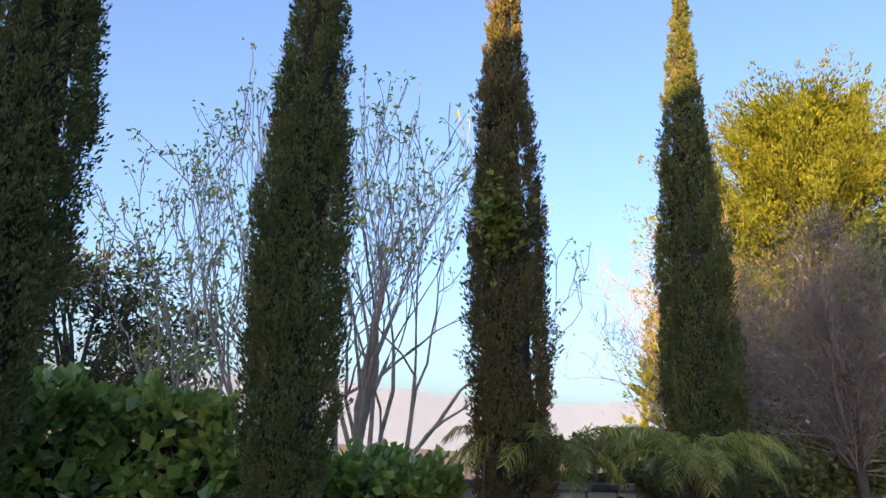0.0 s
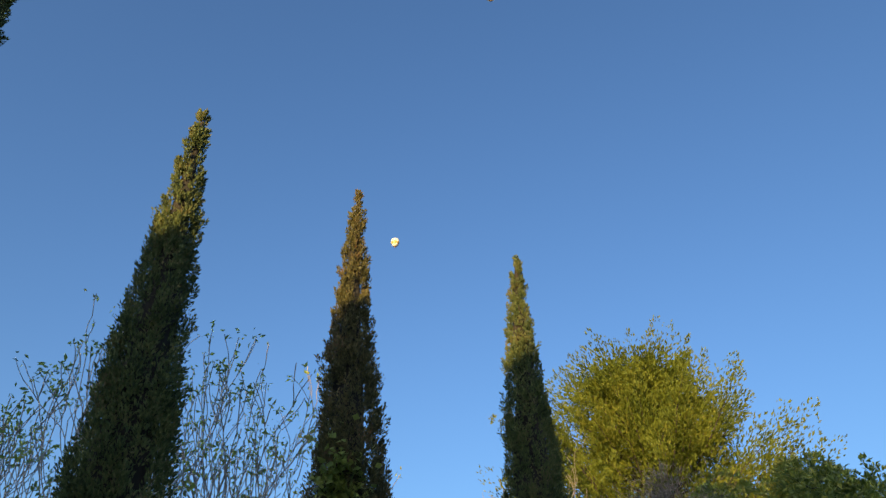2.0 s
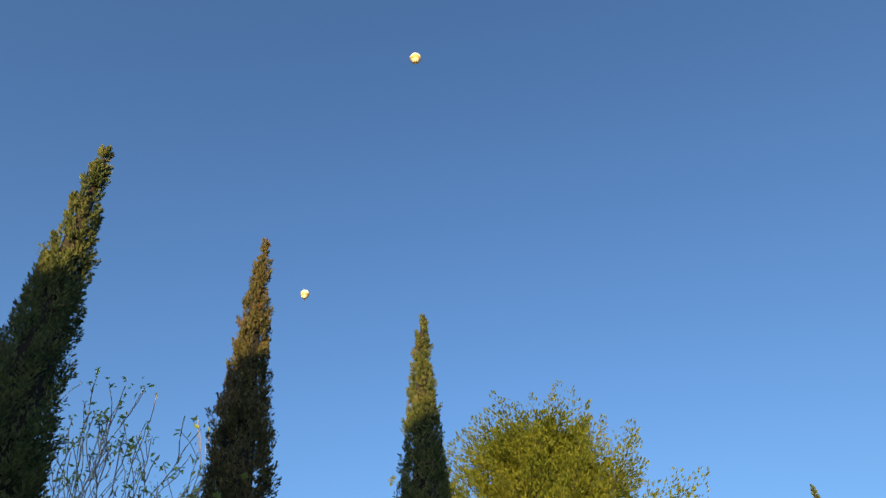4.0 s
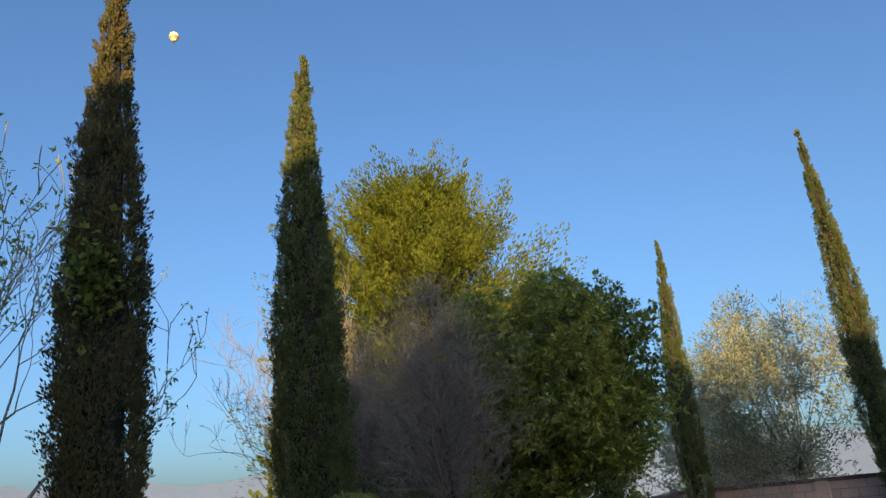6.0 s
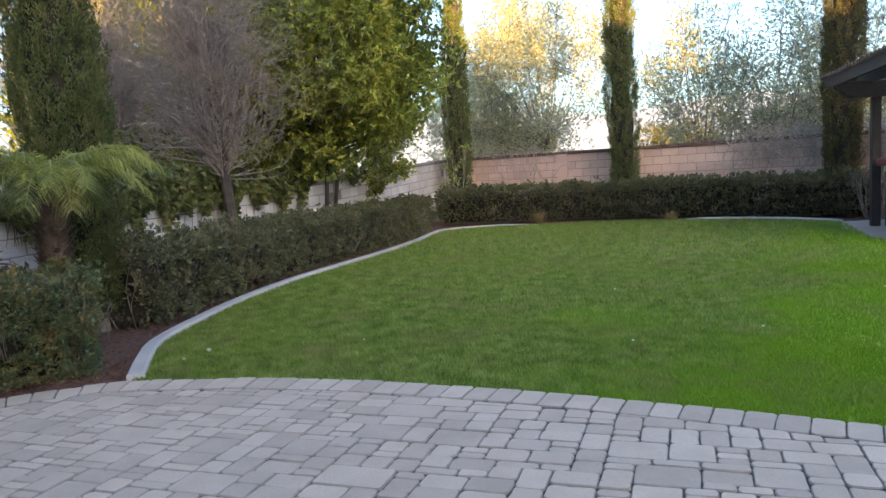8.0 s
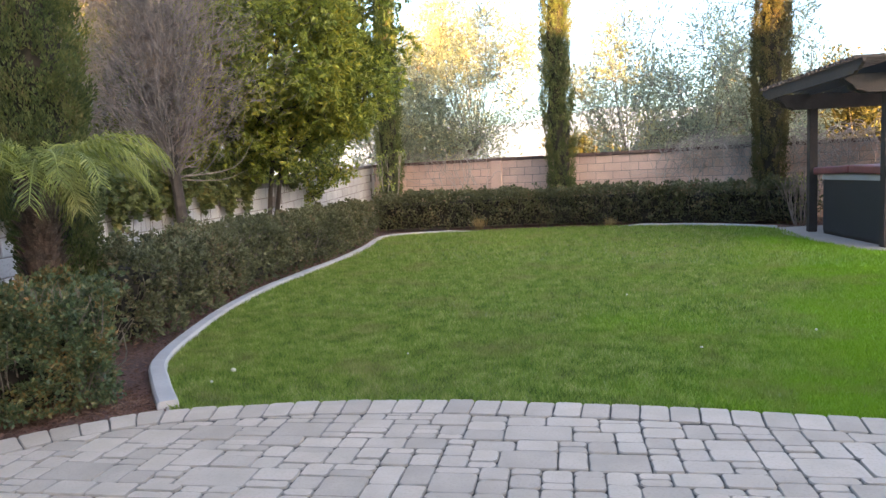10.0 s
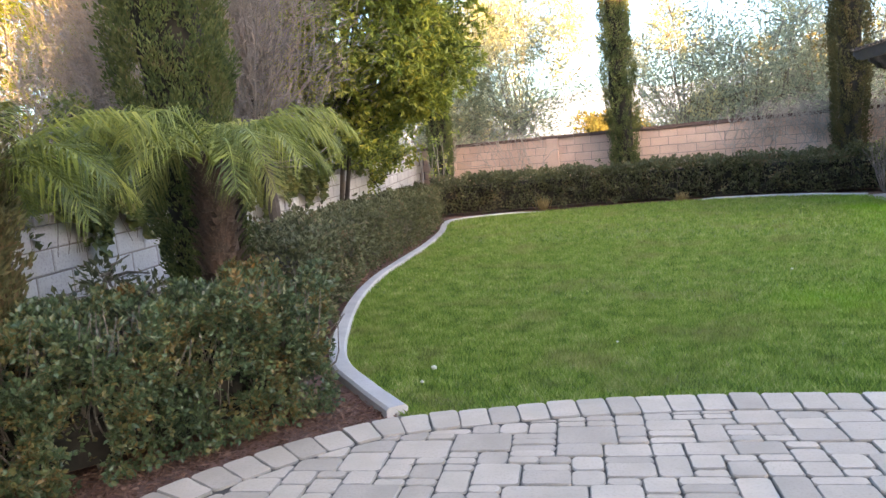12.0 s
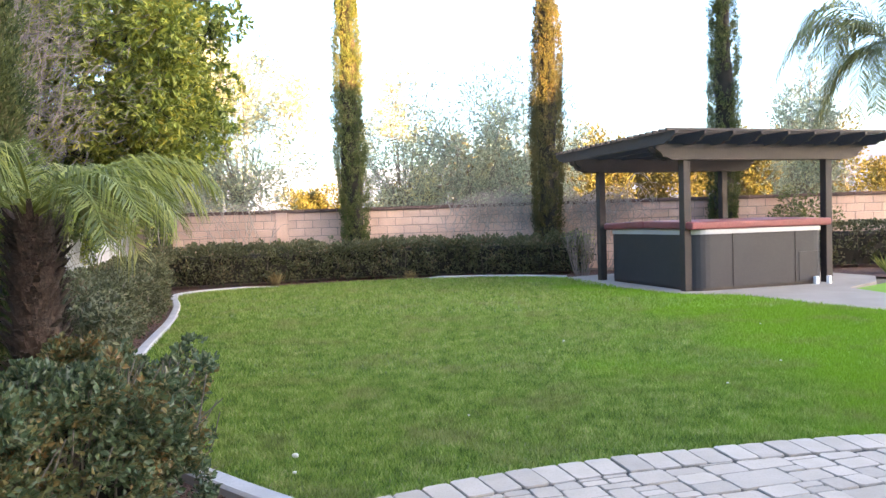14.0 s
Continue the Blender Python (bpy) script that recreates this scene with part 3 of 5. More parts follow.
# ---- plants ----
def smooth_noise(p, scale, seed=0.0):
    return np.array([noise.noise(Vector((q[0] * scale + seed, q[1] * scale - seed, q[2] * scale + 2 * seed))) for q in p])


def cypress(x, y, tall, radius, seed, worn=False, lean=(0.0, 0.0), group="column cypresses", base=0.0, detail=1.0, fine=1.2, label=""):
    """Italian cypress: trunk, inner column coloured as deep shade, and dense upright sprays."""
    g = np.random.default_rng(seed)
    t = thing("cypress_tree", label or "tall narrow Italian cypress with dense dark foliage", "tree", group)
    t.location = (x, y, 0)

    def prof(u):
        return radius * np.clip(np.minimum(0.72 + 1.1 * u, 1.0) * np.minimum(1.0, ((1.0 - u) / 0.56) ** 0.88 + 0.02), 0.02, 1)

    def axis(u):
        return np.column_stack([lean[0] * u + 0.04 * np.sin(u * 5 + seed), lean[1] * u + 0.04 * np.cos(u * 4 + seed), base + 0.12 + u * (tall - 0.12)])

    b = Build()
    u = np.linspace(0, 0.9, 8)
    a = axis(u)
    a[0, 2] = -0.05
    b.tube(a, 0.10 * (1 - u) + 0.02, 7)
    part("trunk", b, M_BARK, t)
    b = Build()
    u = np.linspace(0.01, 0.985, 40)
    ring, sides = [], 14
    ang = np.arange(sides) * 2 * math.pi / sides
    ctr = axis(u)
    r = prof(u)
    for i in range(len(u)):
        w = np.array([noise.noise(Vector((math.cos(q) * 1.5, math.sin(q) * 1.5 + seed, u[i] * tall * 1.2))) for q in ang])
        rr = r[i] * (0.62 + 0.24 * w)
        ring.append(np.column_stack([ctr[i, 0] + rr * np.cos(ang), ctr[i, 1] + rr * np.sin(ang), np.full(sides, ctr[i, 2])]))
    i, j = np.arange(len(u) - 1)[:, None] * sides, np.arange(sides)[None]
    k = (j + 1) % sides
    b.add(np.concatenate(ring), [np.stack([i + j, i + k, i + sides + k, i + sides + j], -1).reshape(-1, 4)])
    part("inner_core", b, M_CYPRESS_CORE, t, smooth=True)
    b = Build()
    n = int(2 * math.pi * radius * tall * detail * 135)
    uu = g.random(n)
    uu = uu[g.random(n) < 0.12 + 0.88 * prof(uu) / radius]
    n = len(uu)
    th = g.random(n) * 2 * math.pi
    c = axis(uu)
    w = np.array([0.7 * noise.noise(Vector((math.cos(q) * 1.1, math.sin(q) * 1.1 + seed, h * 0.9))) + 0.6 * noise.noise(Vector((math.cos(q) * 2.6, math.sin(q) * 2.6 + seed, h * 2.6))) for q, h in zip(th, c[:, 2])])
    near = prof(uu) / radius
    rr = prof(uu) * (0.74 + 0.20 * w + 0.12 * g.random(n) + 0.2 * (g.random(n) < 0.008))
    out = np.column_stack([np.cos(th), np.sin(th), np.zeros(n)])
    axes = out * g.uniform(0.15, 0.42, (n, 1)) + np.array([0, 0, 1.0]) + g.normal(0, 0.1, (n, 3))
    size = fine * (0.3 + 0.7 * near)
    flames(b, g, c + out * rr[:, None], axes, g.uniform(0.13, 0.30, n) * size, g.uniform(0.028, 0.055, n) * size, 54, 0.029 * fine, 0.75)
    part("crown", b, M_CYPRESS_WORN if worn else M_CYPRESS, t)
    return t


def grow(g, start, direction, length, radius, level, out, tips, spread=0.5, lift=0.25, wiggle=0.12, shrink=0.72, kids=(2, 3), steps=5):
    """Grows a limb and its forks; out gathers (points, radii), tips the ends."""
    p, d = np.array(start, float), np.array(direction, float)
    d /= np.linalg.norm(d)
    pts, rad = [p.copy()], [radius]
    for i in range(steps):
        d = d + g.normal(0, wiggle, 3) + np.array([0, 0, lift * 0.25])
        d /= np.linalg.norm(d)
        p = p + d * length / steps
        pts.append(p.copy())
        rad.append(radius * (1 - 0.45 * (i + 1) / steps))
    out.append((np.array(pts), np.array(rad)))
    if level <= 0:
        tips.append((p.copy(), d.copy()))
        return
    for k in range(g.integers(kids[0], kids[1] + 1)):
        at = g.integers(max(1, steps // 2), steps + 1) if k else steps
        nd = d + g.normal(0, spread, 3)
        nd[2] += lift
        grow(g, pts[at], nd, length * shrink * g.uniform(0.8, 1.15), rad[at] * 0.72, level - 1, out, tips, spread, lift, wiggle, shrink, kids, steps)


def bare_tree(name, x, y, tall, spread_r, seed, stems, label, bark, leaf_count, levels=3, leafy=M_SPARSE, thick=0.035, leaf=0.09, lean=(0, 0), group="", trunk=0.0, fork=0.28, wiggle=0.07):
    g = np.random.default_rng(seed)
    t = thing(name, label, "tree", group)
    t.location = (x, y, 0)
    out, tips = [], []
    for s in range(stems):
        a = 2 * math.pi * s / stems + g.uniform(-0.4, 0.4)
        tilt = spread_r / (tall - trunk) * g.uniform(0.35, 1.15)
        d = np.array([math.cos(a) * tilt + lean[0], math.sin(a) * tilt + lean[1], 1.0])
        grow(g, (0.12 * math.cos(a) * (trunk == 0), 0.12 * math.sin(a) * (trunk == 0), trunk * g.uniform(0.6, 1.0) - 0.05), d, (tall - trunk) * g.uniform(0.36, 0.46), thick * g.uniform(0.7, 1.2), levels, out, tips, fork, 0.34, wiggle, 0.62, (2, 3))
    top = max(q[0][2] for q in tips)
    f = tall / top if not trunk else 1.0
    trunk_h = trunk
    trunk, twigs = Build(), Build()
    for pts, rad in out:
        big = rad[0] > thick * 0.5
        (trunk if big else twigs).tube(pts * [1, 1, f], np.maximum(rad, 0.005), 6 if big else 4, close=False)
    if trunk_h:
        trunk.tube(np.array([(0.12, -0.1, -0.05), (0.05, -0.05, trunk_h * 0.5), (0.0, 0.0, trunk_h)]), [0.085, 0.075, 0.06], 8)
    part("stem", trunk, M_BARK_DARK if trunk_h else bark, t)
    if twigs.v:
        part("branchwork", twigs, bark, t, kind="stuff")
    if leaf_count:
        b = Build()
        ends = np.array([q[0] for q in tips]) * [1, 1, f]
        high = ends[g.integers(0, len(ends), leaf_count)]
        high = high + g.normal(0, 0.045, high.shape)
        b.leaves(high, g.normal(0, 0.6, high.shape) + [0, 0, -0.5], leaf * (0.6 + 0.7 * g.random(leaf_count)), 0.42, 0.12, 0.4)
        part("leafage", b, leafy, t, kind="stuff")
    return t


def crown_tree(name, x, y, base, tall, rx, ry, seed, label, leafmat, count, leaf, bark=M_BARK, trunk_r=0.12, up=0.4, ragged=0.35, holes=0.15, category="tree", lobes=26, stems=1, width=0.45, group="", pointed=0.0, rosette=0, shift=(0.0, 0.0)):
    """A tree or shrub: trunk and limbs reaching into many uneven leaf clumps."""
    g = np.random.default_rng(seed)
    t = thing(name, label, category, group)
    t.location = (x, y, 0)
    h = tall - base
    cs = []
    while len(cs) < lobes:
        v = g.normal(0, 1, 3)
        v /= np.linalg.norm(v)
        r = g.uniform(0.35, 1.0) ** 0.6
        z = base + h * (0.5 + 0.5 * v[2] * r)
        k = 1.0 - pointed * max(0.0, (z - base) / h - 0.25)
        c = np.array([rx * v[0] * r * k, ry * v[1] * r * k, z])
        cs.append(c)
    cs = np.array(cs) + [*shift, 0]
    for s in range(stems):
        b = Build()
        a = g.uniform(0, 6.28)
        off = 0.0 if stems == 1 else 0.12 * rx
        root = np.array([off * math.cos(a), off * math.sin(a), -0.05])
        fork = np.array([off * 2 * math.cos(a) + g.normal(0, 0.1) + 0.4 * shift[0], off * 2 * math.sin(a) + g.normal(0, 0.1) + 0.4 * shift[1], base + 0.22 * h])
        b.tube(np.linspace(root, fork, 6) + np.vstack([np.zeros(3), g.normal(0, trunk_r * 0.3, (5, 3))]), np.linspace(trunk_r, trunk_r * 0.65, 6), 8, close=False)
        part("trunk", b, bark, t)
    b = Build()
    root = np.array([0.3 * shift[0], 0.3 * shift[1], base + 0.15 * h])
    for c in cs:
        mid = root * 0.45 + c * 0.55 + g.normal(0, 0.1, 3) * rx * 0.5
        pts = spline([root, mid, c], 4)
        b.tube(pts, np.linspace(trunk_r * 0.5, 0.008, len(pts)), 5, close=False)
        for q in range(5):
            e = c + g.normal(0, 0.6, 3) * np.array([rx, ry, h * 0.4]) * ragged
            b.tube(np.linspace(c, e, 4) + g.normal(0, 0.02, (4, 3)), np.linspace(0.012, 0.004, 4), 4, close=False)
    part("branchwork", b, bark, t)
    b = Build()
    count = count // max(1, rosette)
    which = g.integers(0, lobes, count)
    v = g.normal(0, 1, (count, 3))
    v /= np.linalg.norm(v, axis=1, keepdims=True)
    rad = (g.random(count) ** 0.45) * (0.75 + 0.5 * g.random(lobes)[which])
    size = np.array([rx, ry, h * 0.5]) * ragged
    at = cs[which] + v * rad[:, None] * size
    keep = np.ones(count, bool)
    if holes:
        w = smooth_noise(at, 1.9 / max(0.6, rx * 0.5), seed * 0.37)
        keep = w > -0.5 + holes
    at, v = at[keep], v[keep]
    keep = at[:, 2] > base * 0.8
    at, v = at[keep], v[keep]
    if rosette:
        at, v = np.repeat(at, rosette, 0), np.repeat(v, rosette, 0)
        turn = g.normal(0, 1, at.shape)
        turn /= np.linalg.norm(turn, axis=1, keepdims=True)
        v = v * 0.7 + turn
        at = at + turn * leaf * 0.25
    b.leaves(at, v + np.array([0, 0, up]), leaf * (0.6 + 0.8 * g.random(len(at))), width, 0.14, 0.5)
    part("crown", b, leafmat, t)
    return t


def frond(g, length, droop, leaflet, count, mat, rise, blade=0.0052):
    """A pinnate palm frond arching from the origin along +x."""
    s = np.linspace(0, 1, 14)
    x = length * (s - 0.16 * droop * s**3)
    z = length * (rise * s - droop * s**2.2)
    mid = np.column_stack([x, 0.03 * length * np.sin(s * 3), z])
    b = Build()
    b.tube(mid, np.linspace(0.011, 0.003, len(s)), 5)
    u = np.linspace(0.16, 0.995, count)
    p = np.stack([np.interp(u, s, mid[:, i]) for i in range(3)], 1)
    tg = np.gradient(p, axis=0)
    tg /= np.linalg.norm(tg, axis=1, keepdims=True)
    for sd in (-1, 1):
        side = np.array([0, sd, 0.0])
        L = leaflet * (0.45 + 0.75 * np.sin(np.pi * np.clip(u * 0.9 + 0.08, 0, 1)))[:, None] * g.uniform(0.85, 1.1, (count, 1))
        d = tg * 0.7 + side * 0.62 + np.array([0, 0, -0.04]) + g.normal(0, 0.09, (count, 3))
        d /= np.linalg.norm(d, axis=1, keepdims=True)
        m1 = p + d * L * 0.55
        tip = p + d * L * 0.95 + np.array([0, 0, -1]) * L * (0.27 + 0.28 * g.random((count, 1)))
        w = tg * (blade * leaflet / 0.25)
        v = np.stack([p - w * 0.6, p + w * 0.6, m1 - w, m1 + w, tip], 1)
        i = np.arange(count)[:, None] * 5
        b.add(v.reshape(-1, 3), [np.concatenate([i + [0, 1, 3], i + [0, 3, 2], i + [2, 3, 4]])])
    return b.mesh("frond", mat)


def palm(name, x, y, trunk_h, trunk_r, length, fronds, seed, label, leaflet=0.24, yellow=0.15, crown_z=0.0, group="palms", leaflets=52, lean=(0, 0), rise_max=1.0, droop_k=1.0, mat=M_PALM, rise=0.85):
    g = np.random.default_rng(seed)
    t = thing(name, label, "palm", group)
    t.location = (x, y, 0)
    b = Build()
    u = np.linspace(0, 1, 9)
    b.tube(np.column_stack([lean[0] * u, lean[1] * u, -0.05 + u * (trunk_h + 0.05)]), trunk_r * (0.82 + 0.18 * np.sin(u * 3)), 12)
    trunk = part("trunk", b, M_PALM_TRUNK, t)
    b = Build()
    n = int(520 * trunk_h / 1.2)
    for k in range(n):
        z = trunk_h * (k + 0.5) / n
        a = k * 2.39996
        f = z / trunk_h
        c = np.array([lean[0] * f + math.cos(a) * trunk_r * 0.95, lean[1] * f + math.sin(a) * trunk_r * 0.95, z])
        out = np.array([math.cos(a), math.sin(a), 0])
        w = np.array([-math.sin(a), math.cos(a), 0]) * g.uniform(0.008, 0.024)
        tip = c + out * (0.01 + 0.06 * g.random()) + np.array([0, 0, 0.03 + 0.07 * g.random()])
        th = out * 0.015
        v = [c - w, c + w, tip + w * 0.5, tip - w * 0.5, c - w - th - (0, 0, 0.01), c + w - th - (0, 0, 0.01), tip + w * 0.5 + th, tip - w * 0.5 + th]
        b.add(v, [np.array([[0, 1, 2, 3], [4, 5, 6, 7], [0, 1, 5, 4], [3, 2, 6, 7]])])
    part("fibre", b, M_PALM_TRUNK, trunk, "rough brown leaf bases", kind="stuff")
    kinds = []
    for q in range(5):
        f = q / 4
        kinds.append((frond(g, length * (0.85 + 0.2 * g.random()), 1.08 * droop_k, leaflet, leaflets, mat, rise + rise_max * f * 0.55), f))
    old = frond(g, length * 0.72, 1.25 * droop_k, leaflet, leaflets, M_PALM_YELLOW if mat is M_PALM else mat, 0.6)
    for k in range(fronds):
        a = k * 2.39996 + g.uniform(-0.2, 0.2)
        me = old if g.random() < yellow else kinds[(k * 5 // fronds + g.integers(0, 2)) % 5][0]
        ob = new("frond", me)
        ob.parent = t
        ob.matrix_basis = Matrix.Translation((lean[0], lean[1], trunk_h - 0.02 + 0.08 * g.random() + crown_z)) @ Matrix.Rotation(a, 4, "Z") @ Matrix.Rotation(g.uniform(-0.15, 0.15), 4, "X")
    return t


def hedge(name, path, width, height, seed, label, count, leaf, mat=None, base=0.06, group="clipped hedges", wob=0.06, twig=500, density_top=1.0, rosette=1):
    """A clipped hedge along a line: twiggy core coloured as shade, twigs, and leaves on all its faces."""
    g = np.random.default_rng(seed)
    t = thing(name, label, "hedge", group)
    line = evenly(spline(path, 10), 0.08)
    k = len(line)
    tg = np.gradient(line, axis=0)
    tg /= np.linalg.norm(tg, axis=1, keepdims=True)
    nr = np.stack([-tg[:, 1], tg[:, 0]], 1)
    core = Build()
    W, H = width / 2 * 0.5, height * 0.8
    prof = np.array([(-W * 0.8, base), (-W, height * 0.3), (-W * 0.95, H * 0.9), (-W * 0.6, H), (W * 0.6, H), (W * 0.95, H * 0.9), (W, height * 0.3), (W * 0.8, base)])
    m = len(prof)
    rings = []
    for i in range(k):
        e = min(1.0, 0.55 + 0.45 * min(i, k - 1 - i) / 3.0)
        wv = np.array([noise.noise(Vector((line[i, 0] * 3 + j, line[i, 1] * 3, seed + j * 0.7))) for j in range(m)]) * 0.05
        rings.append(np.column_stack([line[i][None] + nr[i][None] * ((prof[:, 0] + wv) * e)[:, None], prof[:, 1] * np.where(prof[:, 1] > base, e * 0.4 + 0.6, 1)]))
    i, j = np.arange(k - 1)[:, None] * m, np.arange(m)[None]
    q = (j + 1) % m
    core.add(np.concatenate(rings), [np.stack([i + j, i + q, i + m + q, i + m + j], -1).reshape(-1, 4), np.array([list(range(m))[::-1], list(range((k - 1) * m, k * m))])])
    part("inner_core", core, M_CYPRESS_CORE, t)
    # stems and twigs
    b = Build()
    for _ in range(twig):
        s = g.integers(0, k)
        o = g.uniform(-0.4, 0.4) * width
        p0 = np.array([*(line[s] + nr[s] * o * 0.5), g.uniform(0.0, 0.25) * height])
        p1 = np.array([*(line[s] + nr[s] * o * 1.32 + tg[s] * g.normal(0, 0.1)), g.uniform(0.6, 1.06) * height])
        b.tube(spline([p0, (p0 + p1) / 2 + g.normal(0, 0.04, 3), p1], 3), [0.007, 0.006, 0.0055, 0.005, 0.004, 0.003, 0.0025], 4, close=False)
    for s in np.arange(2, k - 1, 6):
        p0 = np.array([*line[s], -0.03])
        b.tube(np.array([p0, p0 + (g.normal(0, 0.02), g.normal(0, 0.02), height * 0.3), p0 + (g.normal(0, 0.05), g.normal(0, 0.05), height * 0.6)]), [0.018, 0.014, 0.01], 5, close=False)
    part("branchwork", b, M_BARK, t, kind="stuff")
    # leaves: on a rounded box section
    W, H = width / 2, height
    face = g.random(count)
    per = 2 * H + 2 * W * density_top
    pos = face * per
    x = np.where(pos < H, -W, np.where(pos < H + 2 * W * density_top, -W + (pos - H) / density_top, W))
    z = np.where(pos < H, pos, np.where(pos < H + 2 * W * density_top, H, per - pos))
    nx = np.where(pos < H, -1.0, np.where(pos < H + 2 * W * density_top, 0.0, 1.0))
    nz = np.where(nx == 0, 1.0, 0.15)
    # round the upper edges
    cr = 0.10
    ex, ez = np.clip(np.abs(x) - (W - cr), 0, None), np.clip(z - (H - cr), 0, None)
    rr = np.sqrt(ex**2 + ez**2)
    kf = np.where(rr > cr, cr / np.maximum(rr, 1e-6), 1)
    x = np.sign(x) * (np.minimum(np.abs(x), W - cr) + ex * kf)
    z = np.minimum(z, H - cr) + ez * kf
    s = g.integers(0, k, count)
    ends = g.random(count) < min(0.35, width / (k * 0.08 + width) * 0.5)
    s = np.where(ends, np.where(g.random(count) < 0.5, 0, k - 1), s)
    dirn = np.where(s == 0, -1.0, 1.0)
    x = np.where(ends, g.uniform(-W, W, count), x)
    z = np.where(ends, g.random(count) * H, z)
    xy = line[s] + nr[s] * x[:, None] + tg[s] * (g.normal(0, 0.03, count) + np.where(ends, 0.03 * dirn, 0))[:, None]
    at = np.column_stack([xy, np.maximum(z, base)])
    nrm = np.column_stack([nr[s] * nx[:, None], nz])
    nrm[ends, :2] = (tg[s] * dirn[:, None])[ends]
    w = smooth_noise(at, 4.0, seed) * wob + smooth_noise(at, 11.0, seed) * wob * 0.6
    depth = -np.where(g.random(count) < 0.25, g.random(count) * 0.24, g.random(count) ** 2 * 0.10)
    at = at + nrm * (w + depth)[:, None]
    low = np.clip((0.28 - at[:, 2] / H) / 0.28, 0, 1)
    hole = smooth_noise(at, 5.0, seed + 9)
    inner = depth < -0.11
    keep = (inner | (hole + 0.25 * smooth_noise(at, 13.0, seed + 4) > -0.25 + 0.15 * g.random(count))) & (g.random(count) > low * 0.85)
    b = Build()
    at, nrm = np.repeat(at[keep], rosette, 0), np.repeat(nrm[keep], rosette, 0)
    if rosette > 1:
        turn = g.normal(0, 1, at.shape)
        turn /= np.linalg.norm(turn, axis=1, keepdims=True)
        at, nrm = at + turn * leaf * 0.3, nrm * 0.8 + turn
    b.leaves(at, nrm + np.array([0, 0, 0.35]), leaf * (0.6 + 0.8 * g.random(len(at))), 0.62 if rosette > 1 else 0.78, 0.12, 0.35 if rosette > 1 else 0.65)
    part("leafage", b, mat or M_HEDGE, t, kind="stuff")
    return t


def tufted_tree(name, x, y, tall, radius, seed, label, mat, branches, per, leaf, base=0.8, group=""):
    """An evergreen of upswept branches, each ending in a pointed tuft."""
    g = np.random.default_rng(seed)
    t = thing(name, label, "tree", group)
    t.location = (x, y, 0)
    b = Build()
    u = np.linspace(0, 1, 8)
    b.tube(np.column_stack([0.2 * np.sin(u * 3), 0.15 * np.sin(u * 4), -0.05 + u * tall * 0.93]), 0.24 * (1 - u) + 0.02, 8)
    part("trunk", b, M_BARK_DARK, t)
    wood, crown = Build(), Build()
    for k in range(branches):
        f = (k + g.random()) / branches
        z0 = base + (tall - base) * f * 0.88
        a = k * 2.39996 + g.normal(0, 0.3)
        env = radius * min(1.0, 0.72 + 1.3 * f) * (1 - max(0.0, f - 0.35) / 0.66) ** 0.56
        L = max(0.9, env * g.uniform(0.5, 1.0))
        rise = 0.35 + 0.75 * f + g.normal(0, 0.12)
        out = np.array([math.cos(a), math.sin(a), 0.0])
        p0 = np.array([0, 0, z0])
        p1 = p0 + out * L * 0.55 + np.array([0, 0, L * rise * 0.25])
        p2 = p0 + out * L + np.array([0, 0, L * rise * 0.62])
        pts = spline([p0, p1, p2], 6)
        wood.tube(pts, np.linspace(0.05, 0.008, len(pts)), 5, close=False)
        # pointed sprays along the outer part of the branch, the last one at its end
        m = 8
        u = np.append(g.uniform(0.25, 0.95, m - 1), 0.97)
        q = np.stack([np.interp(u, np.linspace(0, 1, len(pts)), pts[:, i]) for i in range(3)], 1)
        d = (pts[-1] - pts[-4]) / np.linalg.norm(pts[-1] - pts[-4])
        axes = d[None] + g.normal(0, 0.5, (m, 3)) * [1, 1, 0.6] + [0, 0, 0.3]
        axes[-1] = d + [0, 0, 0.25]
        ln = radius * g.uniform(0.13, 0.24, m) * np.append(np.ones(m - 1), 1.3)
        flames(crown, g, q, axes, ln, ln * 0.26, per, leaf, 0.35, 0.44)
    part("branchwork", wood, M_BARK_DARK, t)
    part("crown", crown, mat, t)
    return t


# column cypresses along the left wall
cypress(-0.78, -1.08, 6.9, 0.39, 11, lean=(0.1, 0.1), label="tall broad Italian cypress with dense dark foliage")
cypress(-1.6, 0.79, 6.66, 0.335, 12, lean=(0.12, -0.08), label="tall Italian cypress with a sunlit tip beside the hedge")
cypress(-2.37, 2.68, 6.86, 0.335, 13, True, lean=(-0.06, -0.23), label="tall Italian cypress with brown patches and climbing vine")
cypress(-3.16, 4.93, 7.02, 0.375, 14, lean=(-0.11, -0.18), label="tall slender Italian cypress behind a small palm")
# along the back wall
cypress(-8.3, 18.35, 8.66, 0.36, 15, lean=(0.05, 0.04), group="cypresses at the back wall", label="tall Italian cypress beside the wall corner", detail=0.6, fine=1.3)
cypress(-3.33, 18.4, 9.9, 0.37, 16, lean=(-0.2, -0.1), group="cypresses at the back wall", label="tall Italian cypress rising from the back hedge", detail=0.6, fine=1.3)
cypress(1.32, 18.4, 9.6, 0.39, 17, True, group="cypresses at the back wall", label="tall Italian cypress near the pergola", detail=0.6, fine=1.3)
cypress(5.42, 18.4, 9.4, 0.35, 18, group="cypresses at the back wall", label="tall dark Italian cypress behind the hot tub", detail=0.6, fine=1.3)

